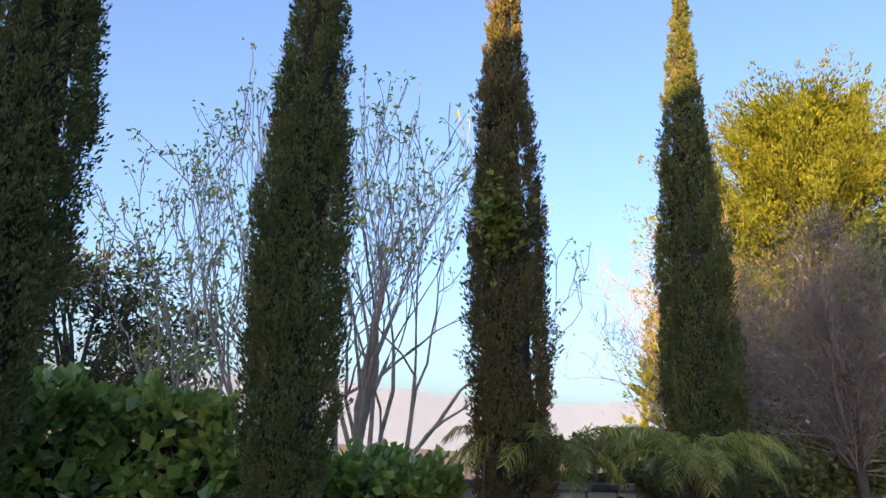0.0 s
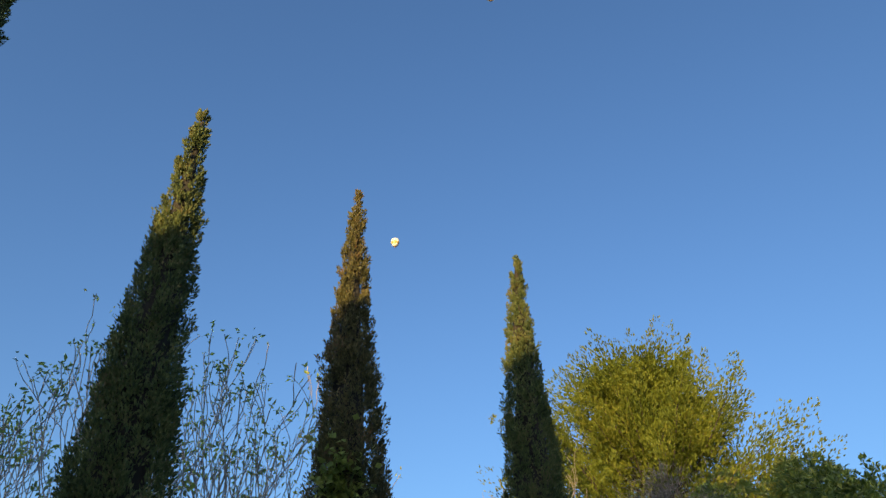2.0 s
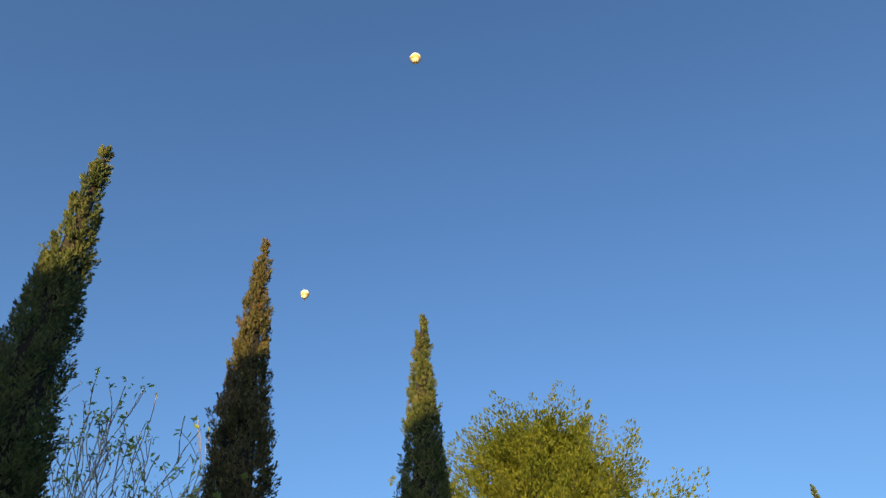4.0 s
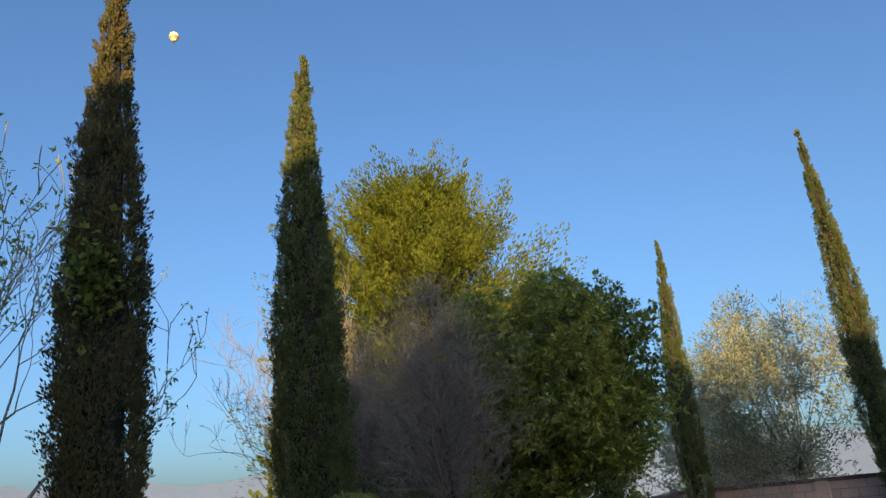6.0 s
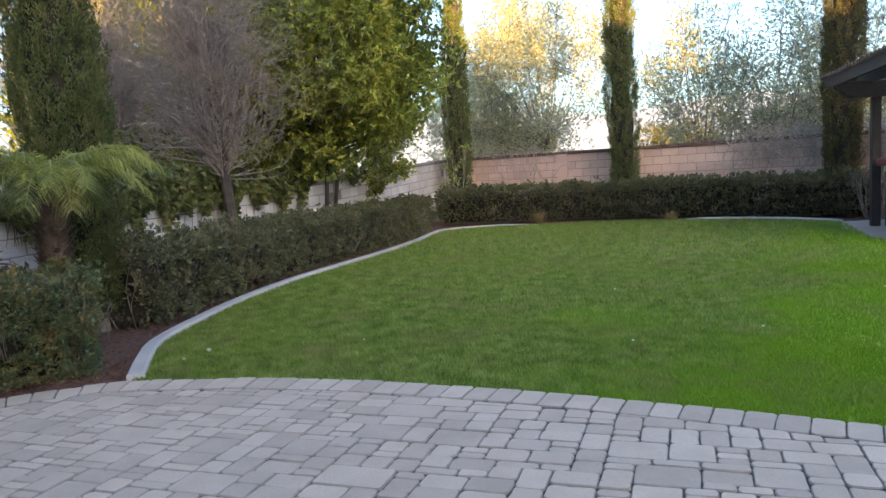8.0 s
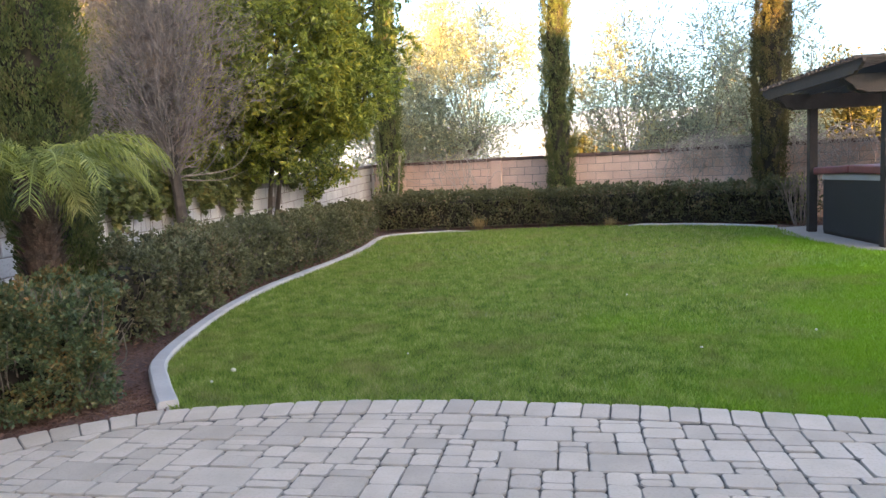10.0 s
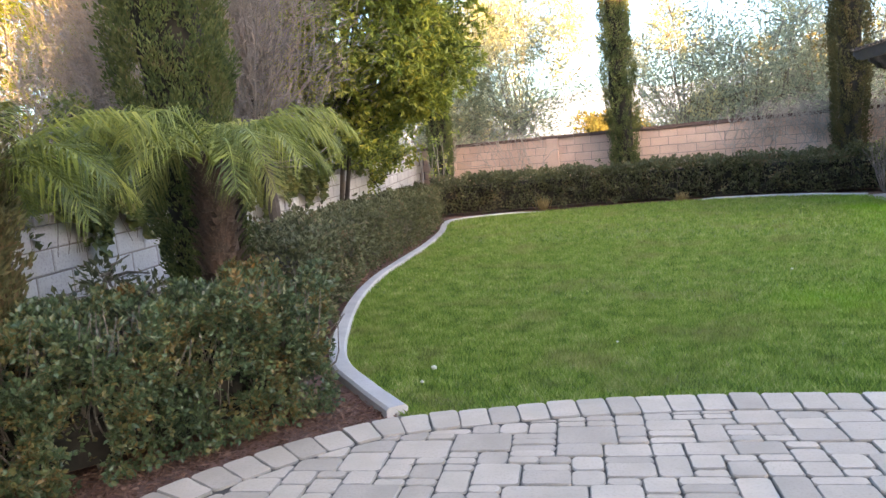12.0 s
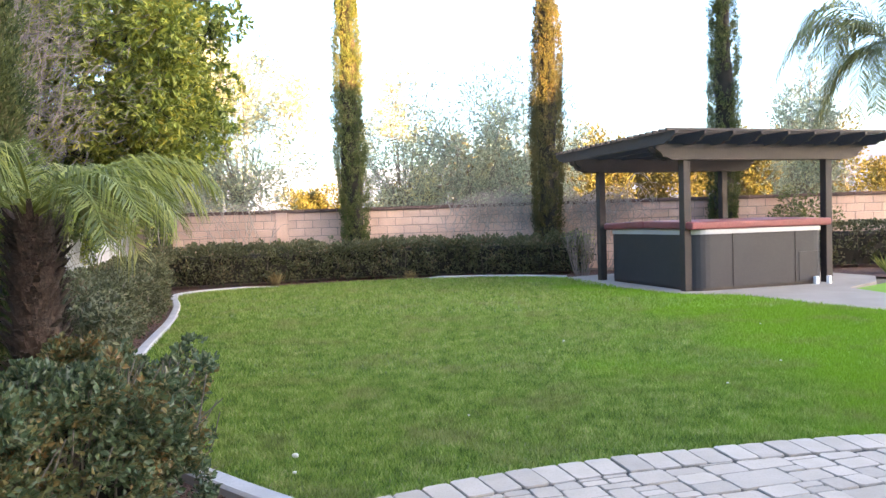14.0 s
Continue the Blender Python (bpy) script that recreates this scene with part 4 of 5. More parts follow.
# climbing vine on one cypress
b = Build()
vp = np.column_stack([rng.normal(-2.07, 0.04, 420), rng.normal(2.40, 0.10, 420), rng.normal(3.38, 0.17, 420)])
b.leaves(vp, np.tile([0.8, -0.1, -0.5], (420, 1)), 0.05 + 0.05 * rng.random(420), 0.75, 0.1, 0.5)
vine = thing("climbing_vine", "yellow-green vine leaves climbing on a cypress", "vine")
part("leafage", b, M_VINE, vine, kind="stuff")
b = Build()
b.tube(spline([(-2.1, 2.35, -0.05), (-2.2, 2.4, 1.2), (-2.16, 2.44, 2.4), (-2.1, 2.42, 3.5)], 6), np.linspace(0.012, 0.005, 19), 5)
part("stem", b, M_BARK_DARK, vine)

# bare trees beyond the left wall
bare_tree("bare_tree", -4.75, 1.55, 6.3, 1.3, 21, 13, "leafless multi-stemmed tree with a few green leaves", M_BARK_PALE, 2300, 4, leaf=0.072, thick=0.045, fork=0.36, wiggle=0.13, group="bare trees")
bare_tree("bare_tree", -4.75, 0.4, 5.6, 1.2, 22, 13, "leafless multi-stemmed tree with yellowing leaf tufts", M_BARK_PALE, 3000, 4, lean=(0.0, -0.24), leaf=0.072, thick=0.042, fork=0.36, wiggle=0.13, group="bare trees")
M_WITHERED = foliage("withered_leaf", [(0.15, 0.14, 0.145), (0.21, 0.19, 0.185), (0.27, 0.235, 0.215), (0.36, 0.25, 0.18)], 0.85, 0.15)


def dead_tree(x, y, seed, twigs, n, wide, label):
    g = np.random.default_rng(seed)
    dead = thing("dead_tree", label, "tree", "dead trees")
    dead.location = (x, y, 0)
    b = Build()
    b.tube(np.array([(0.06, 0.02, -0.05), (0.03, 0.01, 0.9), (-0.02, -0.02, 1.6), (-0.08, -0.05, 2.4), (-0.1, -0.1, 3.4)]), [0.085, 0.078, 0.07, 0.055, 0.03], 9)
    part("trunk", b, M_BARK_DARK, dead)
    b = Build()
    for k in range(twigs):
        z0 = g.uniform(1.3, 3.4)
        a = g.uniform(0, 6.28)
        reach = abs(g.normal(0.55, 0.32)) * (1.25 - 0.12 * z0) * wide
        tip = np.array([math.cos(a) * reach - 0.12, math.sin(a) * reach - 0.12, min(5.3, z0 + g.uniform(0.1, 1.8))])
        root = np.array([-0.04, -0.03, z0])
        mid = root * 0.5 + tip * 0.5 + np.array([math.cos(a), math.sin(a), -0.4]) * 0.18 * reach + g.normal(0, 0.05, 3)
        pts = spline([root, mid, tip], 4)
        b.tube(pts, np.linspace(0.012, 0.003, len(pts)), 4, close=False)
    part("branchwork", b, M_TWIG_DEAD, dead, kind="stuff")
    a = g.random(n) * 6.28
    z = g.triangular(1.55, 2.9, 5.3, n)
    reach = np.abs(g.normal(0, 0.62, n)) * np.interp(z, [1.2, 2.2, 3.6, 5.3], [0.7, 1.15, 1.1, 0.5]) * wide
    at = np.column_stack([np.cos(a) * reach - 0.12, np.sin(a) * reach - 0.12, z])
    at = at[smooth_noise(at, 2.2, seed) > -0.22]
    n = len(at)
    b = Build()
    b.leaves(at, np.column_stack([at[:, 0], at[:, 1], np.full(n, 0.6)]) + g.normal(0, 0.45, (n, 3)), 0.06 + 0.13 * g.random(n), 0.05, 0.05, 0.4)
    part("twig_haze", b, M_WITHERED, dead, kind="stuff")


dead_tree(-5.48, 8.3, 23, 380, 36000, 1.0, "dead grey tree full of fine bare twigs")
dead_tree(-8.25, 8.35, 27, 260, 26000, 1.15, "dead grey tree with rusty withered leaves beyond the wall")
bare_tree("bare_tree", -11.6, 9.0, 7.7, 2.6, 24, 18, "distant leafless tree with pale curving twigs", M_TWIG_DEAD, 0, 4, thick=0.032, fork=0.5, wiggle=0.2, group="bare trees")

# trees beyond the walls
tufted_tree("golden_tree", -15.6, 15.1, 13.3, 5.6, 31, "large yellow-green evergreen tree with tufted branches", M_GOLD, 340, 68, 0.12, 1.2)
tufted_tree("golden_tree", -33.0, 18.6, 9.6, 2.2, 36, "bright yellow-green evergreen standing far beyond the wall", M_GOLD, 80, 40, 0.22)
crown_tree("broadleaf_tree", -7.2, 11.7, 1.15, 5.45, 2.15, 2.15, 32, "dense broad-leaved green tree leaning over the pale wall", M_BROAD, 88000, 0.1, M_BARK_DARK, 0.05, 0.1, 0.27, 0.1, lobes=66, stems=5, rosette=11, shift=(1.2, -0.65))
crown_tree("broadleaf_shrub", -8.1, 13.7, 0.6, 2.9, 1.5, 1.3, 39, "loose green shrub growing behind the pale wall", M_BROAD, 15000, 0.09, M_BARK_DARK, 0.03, 0.2, 0.34, 0.25, "shrub", lobes=26, stems=3, rosette=8)
crown_tree("broadleaf_shrub", -7.7, 7.3, 0.4, 2.4, 1.0, 1.0, 38, "dark green shrub growing beyond the pale wall", M_IVY, 9000, 0.08, M_BARK_DARK, 0.03, 0.2, 0.34, 0.15, "shrub", lobes=24, stems=3, rosette=8)
crown_tree("oak_tree", -9.5, -3.3, 1.0, 4.6, 2.2, 2.2, 33, "dark rounded tree with some yellowed leaves", M_OAK, 16000, 0.12, M_BARK_DARK, 0.12, 0.1, 0.34, 0.2, lobes=30)
for i, (x, y, base, tall, r, mat, lab) in enumerate([
    (-7.2, 21.4, 0.9, 7.5, 2.4, M_OLIVE, "grey-green olive-like tree behind the back wall"),
    (-9.9, 20.8, 0.6, 5.4, 1.6, M_OLIVE, "grey-green olive-like tree beside the wall corner"),
    (-9.3, 22.6, 0.5, 6.2, 1.8, M_OLIVE, "grey-green olive-like tree beyond the wall corner"),
    (-2.5, 21.6, 0.6, 5.5, 1.7, M_OLIVE, "loose grey-green tree behind the back wall"),
    (-0.9, 21.8, 0.6, 5.3, 1.7, M_OLIVE, "loose grey-green tree with sunlit leaves"),
    (1.0, 22.0, 0.6, 5.4, 1.7, M_OLIVE, "open grey-green tree with thin branches"),
    (8.9, 22.5, 0.6, 5.3, 1.2, M_OLIVE, "pale grey-green tree behind the hot tub"),
    (12.4, 21.0, 0.6, 5.6, 1.3, M_OLIVE, "grey-green tree at the end of the wall"),
]):
    crown_tree("olive_tree", x, y, base, tall, r, r, 40 + i, lab, mat, 32000 if r > 2 else 11500, 0.115, M_BARK, 0.03, 0.3, 0.36, 0.33, lobes=40, stems=3, width=0.34, group="olive trees beyond the wall")
for i, (x, y, tall, r) in enumerate([(-9.8, 42.0, 3.4, 2.0), (-0.9, 41.0, 6.2, 2.4), (1.6, 43.0, 5.0, 2.0), (7.4, 42.0, 5.2, 2.6), (10.4, 43.0, 5.4, 2.6), (15.0, 42.0, 5.0, 2.6), (20.0, 43.0, 5.6, 2.8), (-19.0, 40.0, 4.6, 2.2), (3.6, 40.0, 5.6, 2.6), (5.4, 42.5, 6.0, 2.6), (12.7, 41.0, 6.0, 2.8), (17.4, 41.5, 6.2, 2.8), (-4.6, 43.0, 4.4, 2.0)]):
    crown_tree("amber_shrub", x, y, 0.2, tall, r, r, 60 + i, "amber-leaved tree catching the sun beyond the wall", M_AMBER, 9000, 0.2, M_BARK, 0.08, 0.3, 0.38, 0.2, "shrub", 16, 3, group="amber shrubs beyond the wall")

# palms
palm("pygmy_palm", -2.27, 4.22, 1.36, 0.105, 0.92, 21, 71, "small palm with a shaggy brown trunk and arching fronds", group="small palms", droop_k=0.7, rise=0.56, rise_max=0.8, yellow=0.14, leaflets=58)
palm("pygmy_palm", -2.55, 2.98, 1.28, 0.105, 0.94, 17, 72, "small feathery palm between cypress and hedge", group="small palms", droop_k=0.7, rise=0.56, rise_max=0.8, yellow=0.07, leaflets=58)
palm("tall_palm", 8.2, 16.0, 4.35, 0.2, 2.8, 27, 73, "tall palm with long arching fronds", leaflet=0.6, group="tall palm", leaflets=72, mat=M_PALM_TALL)

# hedges
hedge("clipped_hedge", [(-2.2, 1.7), (-2.36, 2.2), (-2.33, 2.75), (-2.14, 3.15), (-1.97, 3.55), (-1.83, 3.9), (-1.77, 4.1)], 0.82, 0.73, 81, "clipped hedge of small glossy leaves along the patio", 27000, 0.029, twig=1000, wob=0.13, rosette=6)
hedge("clipped_hedge", [(-2.85, 5.1), (-3.47, 6.25), (-4.07, 7.45), (-4.52, 8.65), (-4.97, 9.95), (-5.5, 11.45), (-6.1, 12.85), (-6.7, 14.25)], 0.8, 0.78, 82, "long clipped hedge along the lawn kerb", 24000, 0.042, M_HEDGE_DARK, twig=900, wob=0.16, rosette=4)
hedge("clipped_hedge", [(-7.4, 16.3), (-6.0, 16.75), (-4.4, 17.6), (-3.0, 18.05), (-1.0, 18.3), (0.6, 18.15), (2.1, 18.0)], 0.85, 0.86, 83, "long clipped hedge in front of the back wall", 48000, 0.06, M_HEDGE_DARK, twig=500, wob=0.17)
hedge("clipped_hedge", [(6.6, 17.9), (8.5, 17.9), (12.0, 17.9)], 0.9, 1.0, 84, "clipped hedge beyond the hot tub", 9000, 0.07, M_HEDGE_DARK, twig=80)
hedge("laurel_hedge", [(-1.7, -3.0), (-2.1, -1.6), (-2.4, -0.6), (-2.55, 0.2)], 1.1, 1.6, 85, "tall loose glossy laurel hedge behind the cypresses", 17000, 0.125, M_LAUREL, wob=0.22, twig=200, group="laurel hedges")
hedge("laurel_hedge", [(-2.6, 0.4), (-2.9, 1.3), (-3.2, 2.1)], 0.9, 1.22, 87, "loose glossy laurel hedge between two cypresses", 8000, 0.115, M_LAUREL, wob=0.2, twig=120, group="laurel hedges")
hedge("laurel_hedge", [(-4.6, 3.2), (-5.2, 4.8), (-5.9, 6.6), (-6.5, 8.2), (-7.2, 10.2)], 0.9, 1.52, 86, "loose dark green shrubs behind the pale wall", 19000, 0.08, M_IVY, wob=0.2, twig=150, group="laurel hedges")

# ivy heaped on the left wall and hanging down its face
for i, (y0, y1, cnt, mound, drop) in enumerate([(4.6, 6.4, 2300, 0.3, 0.45), (6.3, 8.7, 3800, 0.5, 0.75), (8.6, 11.0, 3300, 0.38, 0.6), (12.2, 13.4, 500, 0.1, 0.3), (15.0, 15.8, 250, 0.08, 0.25)]):
    b = Build()
    yy = rng.uniform(y0, y1, cnt)
    fade = np.clip(np.minimum(yy - y0, y1 - yy) / 0.4 + 0.35, 0, 1)
    p = np.array([on_left_wall(q) for q in yy])
    top = np.interp(yy, [4, 12, 19], [1.12, 1.34, 1.72])
    lump = np.array([0.62 + 0.7 * noise.noise(Vector((q * 1.6, i, 0))) + 0.4 * noise.noise(Vector((q * 5.0, i, 3))) for q in yy])
    hang = rng.random(cnt) < 0.5
    rise = mound * np.clip(lump, 0.1, 1.2) * fade * rng.random(cnt) ** 0.7
    fall = drop * np.clip(1.35 - 1.5 * lump + 0.3 * np.sin(yy * 9), 0.05, 1.1) * fade * rng.random(cnt)
    x = np.where(hang, 0.12 + 0.07 * rng.random(cnt), rng.uniform(-0.28, 0.2, cnt))
    at = np.column_stack([p[:, 0] + x, p[:, 1] + 0.3 * x, top + np.where(hang, -fall, rise + 0.02)])
    b.leaves(at, np.tile([0.7, 0.25, -0.4], (cnt, 1)), 0.055 + 0.055 * rng.random(cnt), 0.8, 0.1, 0.5)
    iv = thing("ivy", "green ivy heaped on the pale wall and hanging down", "ivy", "ivy on the wall")
    part("leafage", b, M_IVY, iv, kind="stuff")
    b = Build()
    for q in range(16):
        y = rng.uniform(y0, y1)
        p = on_left_wall(y)
        z = float(np.interp(y, [4, 12, 19], [1.12, 1.34, 1.72]))
        b.tube(spline([(p[0] - 0.1, p[1], z + 0.05), (p[0] + 0.13, p[1], z + 0.03), (p[0] + 0.12, p[1] + rng.normal(0, 0.1), z - drop * 0.8)], 4), np.linspace(0.006, 0.003, 9), 4, close=False)
    part("vine_stem", b, M_BARK, iv, kind="stuff")

# undergrowth between the palms and the wall
for i, (x, y, r, tall) in enumerate([(-3.0, 4.0, 0.45, 0.75), (-2.95, 3.45, 0.35, 0.65), (-3.2, 5.6, 0.4, 0.7), (-2.85, 2.6, 0.35, 0.6)]):
    crown_tree("low_shrub", x, y, 0.08, tall, r, r, 90 + i, "low dull green shrub in the bed", M_HEDGE_DARK, 1800, 0.06, M_BARK, 0.02, 0.3, 0.45, 0.1, "shrub", 12, 3, group="low shrubs")
crown_tree("wall_shrub", 7.1, 18.35, 0.15, 1.95, 0.75, 0.5, 97, "dark green shrub growing against the back wall", M_IVY, 4000, 0.08, M_BARK, 0.02, 0.3, 0.4, 0.1, "shrub", 14, 3)
bare_tree("sapling", -7.55, 16.9, 2.0, 0.55, 25, 4, "thin pale-stemmed sapling in the wall corner", M_BARK_PALE, 260, 2, thick=0.022, leaf=0.07)


def creeper(x0, x1, stems, seed, label):
    """Woody creeper: rooted at the wall's foot, its bare stems ramble along the top and hang down again."""
    g = np.random.default_rng(seed)
    t = thing("dry_creeper", label, "creeper", "dry creepers")
    t.location = ((x0 + x1) / 2, 18.8, 0)
    for name, n, thick in (("stem", 9, 0.016), ("branchwork", stems, 0.010)):
        b = Build()
        for k in range(n):
            x = g.uniform(x0, x1) - t.location.x
            p = [np.array([x, 0.0, -0.03 if name == "stem" else g.uniform(0.7, 1.7)])]
            d = np.array([g.normal(0, 0.5), -0.05, 1.0])
            for q in range(9):
                top = p[-1][2] > 1.75
                d = d + g.normal(0, 0.42, 3) * [1, 0.35, 1] + np.array([0.0, 0.0, -0.75 if top else 0.12])
                d /= np.linalg.norm(d)
                step = p[-1] + d * g.uniform(0.14, 0.27)
                step[1] = min(max(step[1], -0.28), 0.02)
                p.append(step)
            pts = spline(p, 3)
            b.tube(pts, np.linspace(thick, thick * 0.4, len(pts)), 5, close=False)
        part(name, b, M_BARK_PALE, t, kind="" if name == "stem" else "stuff")


creeper(-1.2, 1.2, 60, 26, "tangle of dry bare creeper on the back wall")
creeper(1.0, 3.4, 80, 27, "dense tangle of dry creeper behind the pergola")
creeper(-7.6, -5.8, 16, 28, "thin bare creeper stems on the back wall")
bare_tree("dry_bush", 1.95, 17.5, 1.15, 0.7, 29, 22, "dry twiggy bush at the end of the hedge", M_TWIG_DEAD, 120, 2, thick=0.012, leaf=0.05)

# ---- pergola and hot tub ----
PER = Matrix.Translation((3.13, 13.22, 0.012)) @ Matrix.Rotation(radians(21.0), 4, "Z")
pergola = thing("pergola", "dark-stained timber pergola with scalloped beam ends", "pergola")
pergola.matrix_basis = PER
SIZE, DEEP, POST = 2.95, 2.75, 2.24
post = rounded_box("post", (0.14, 0.14, POST), M_TIMBER, 0.008, 1)
for px, py in ((0, 0), (SIZE, 0), (0, DEEP), (SIZE, DEEP)):
    ob = new("post", post)
    ob.parent, ob.location = pergola, (px, py, 0)


def scalloped(length, height, thick, name):
    """A beam lying along x with stepped curves cut from its lower ends."""
    bm = bmesh.new()
    L, H = length / 2, height
    prof = [(-L, H), (-L, H * 0.72), (-L + 0.05, H * 0.55), (-L + 0.09, H * 0.5), (-L + 0.14, H * 0.2), (-L + 0.22, 0.04), (-L + 0.30, 0.0)]
    prof = prof + [(-x, z) for x, z in prof[::-1]]
    vs = [bm.verts.new((x, -thick / 2, z)) for x, z in prof]
    f = bm.faces.new(vs)
    r = bmesh.ops.extrude_face_region(bm, geom=[f])
    for v in r["geom"]:
        if isinstance(v, bmesh.types.BMVert):
            v.co.y += thick
    bmesh.ops.recalc_face_normals(bm, faces=bm.faces[:])
    return from_bm(bm, name, M_TIMBER)


beam = scalloped(4.3, 0.26, 0.05, "beam")
for y in (-0.1, 0.1, DEEP - 0.1, DEEP + 0.1):
    ob = new("beam", beam)
    ob.parent, ob.location = pergola, (SIZE / 2 + 0.05, y, POST - 0.06)
rafter = scalloped(4.1, 0.18, 0.045, "rafter")
for k in range(9):
    ob = new("rafter", rafter)
    ob.parent = pergola
    ob.matrix_basis = pose(-0.62 + k * (SIZE + 1.35) / 8, DEEP / 2, POST + 0.17, 0, 0, 90)
slat = rounded_box("slat", (4.5, 0.05, 0.045), M_TIMBER, 0.006, 1)
for k in range(22):
    ob = new("slat", slat)
    ob.parent, ob.location = pergola, (SIZE / 2 + 0.05, -0.55 + k * (DEEP + 1.1) / 21, POST + 0.352)

tub = thing("hot_tub", "square charcoal hot tub with a maroon cover under the pergola", "hot tub")
tub.matrix_basis = PER @ Matrix.Translation((0.02, -0.2, 0))


def rounded_plan(name, w, d, z0, z1, r, material, bevel=0.01):
    bm = bmesh.new()
    pts = []
    for cx, cy, a0 in ((w - r, d - r, 0), (r, d - r, 90), (r, r, 180), (w - r, r, 270)):
        for k in range(7):
            a = radians(a0 + k * 15)
            pts.append((cx + r * math.cos(a), cy + r * math.sin(a)))
    f = bm.faces.new([bm.verts.new((x, y, z0)) for x, y in pts])
    q = bmesh.ops.extrude_face_region(bm, geom=[f])
    top = [v for v in q["geom"] if isinstance(v, bmesh.types.BMVert)]
    for v in top:
        v.co.z = z1
    bmesh.ops.recalc_face_normals(bm, faces=bm.faces[:])
    if bevel:
        es = [e for e in bm.edges if e.verts[0].co.z > z1 - 1e-4 and e.verts[1].co.z > z1 - 1e-4]
        bmesh.ops.bevel(bm, geom=es, offset=bevel, segments=2, affect="EDGES")
    return from_bm(bm, name, material)


part("base", rounded_plan("base", 2.69, 2.69, 0.0, 0.06, 0.2, M_TIMBER), M_TIMBER, tub).location = (0.03, 0.03, 0)
part("body", rounded_plan("body", 2.75, 2.75, 0.05, 0.94, 0.3, M_TUB), M_TUB, tub, "charcoal side panels")
part("rim", rounded_plan("rim", 2.79, 2.79, 0.94, 1.03, 0.32, M_TUB_RIM, 0.02), M_TUB_RIM, tub, "white acrylic rim").location = (-0.02, -0.02, 0)
for k in range(2):
    me = rounded_box("cover_half", (2.88, 1.42, 0.13), M_COVER, 0.04, 3)
    ob = part("cover", me, M_COVER, tub, "maroon folding vinyl cover")
    ob.matrix_basis = pose(1.375, 0.665 + k * 1.42, 1.035, 1.2 if k == 0 else -1.2, 0, 0)
for x in (0.76, 2.05):
    ob = part("panel_joint", rounded_box("panel_joint", (0.018, 0.012, 0.95), M_TIMBER, 0.003, 1), M_TIMBER, tub)
    ob.location = (x, -0.004, 0.06)
ob = part("access_panel", rounded_box("access_panel", (0.4, 0.014, 0.5), M_TUB, 0.005, 1), M_TUB, tub)
ob.location = (2.32, -0.004, 0.08)
for k, (u, v) in enumerate(((2.45, -0.27), (2.7, -0.3))):
    ob = new("outlet_box", rounded_box("outlet_box", (0.08, 0.06, 0.14), M_WHITE, 0.01, 2))
    ob.matrix_basis = PER @ Matrix.Translation((u, v, 0.0)) @ Matrix.Rotation(0.2 * k, 4, "Z")
    tagged(ob, "small white outlet box on the slab", "outlet box", "outlet boxes")

# spiky plant in the bed beyond
b = Build()
n = 46
a = rng.random(n) * 6.28
d = np.column_stack([np.cos(a), np.sin(a), 0.7 + rng.random(n) * 1.3])
b.leaves(np.tile([0, 0, 0.0], (n, 1)) + rng.normal(0, 0.02, (n, 3)) * [1, 1, 0], d, 0.35 + 0.2 * rng.random(n), 0.08, 0.03, 0.05)
sp = whole("spiky_plant", b, M_PALM, "spiky pale green plant in the bed", "plant")
sp.location = (7.8, 15.9, -0.02)

M_STRAW = foliage("dry_straw", [(0.20, 0.14, 0.06), (0.32, 0.23, 0.10), (0.42, 0.31, 0.15)], 0.7, 0.25)
# dry grass tufts in front of the back hedge
for x, y, tall in ((-4.9, 16.75, 0.32), (-2.0, 17.6, 0.22)):
    b = Build()
    n = 110
    a = rng.random(n) * 6.28
    d = np.column_stack([np.cos(a), np.sin(a), 1.2 + rng.random(n) * 1.6])
    b.leaves(rng.normal(0, 0.05, (n, 3)) * [1, 1, 0], d, tall * (0.6 + 0.6 * rng.random(n)), 0.06, 0.03, 0.1)
    tuft = whole("grass_tuft", b, M_STRAW, "dry straw-coloured grass tuft at the foot of the hedge", "grass tuft", "grass tufts")
    tuft.location = (x, y, -0.02)

# pale litter on the lawn
for k, (x, y, s) in enumerate([(-1.23, 4.82, 0.02), (-1.16, 4.55, 0.012), (-0.3, 5.6, 0.009), (1.6, 6.4, 0.01), (2.3, 7.2, 0.011), (0.6, 8.4, 0.012), (2.9, 9.3, 0.012)]):
    bm = bmesh.new()
    bmesh.ops.create_icosphere(bm, subdivisions=2, radius=s)
    for v in bm.verts:
        v.co = Vector((v.co.x * (1 + 0.3 * noise.noise(v.co * 60 + Vector((k, 0, 0)))), v.co.y * 0.8, v.co.z * 0.7))
    ob = new("petal_litter", from_bm(bm, "petal_litter", M_PEBBLE, True))
    ob.location = (x, y, 0.03)
    tagged(ob, "small pale petal lying on the lawn", "litter", "petals on the lawn")


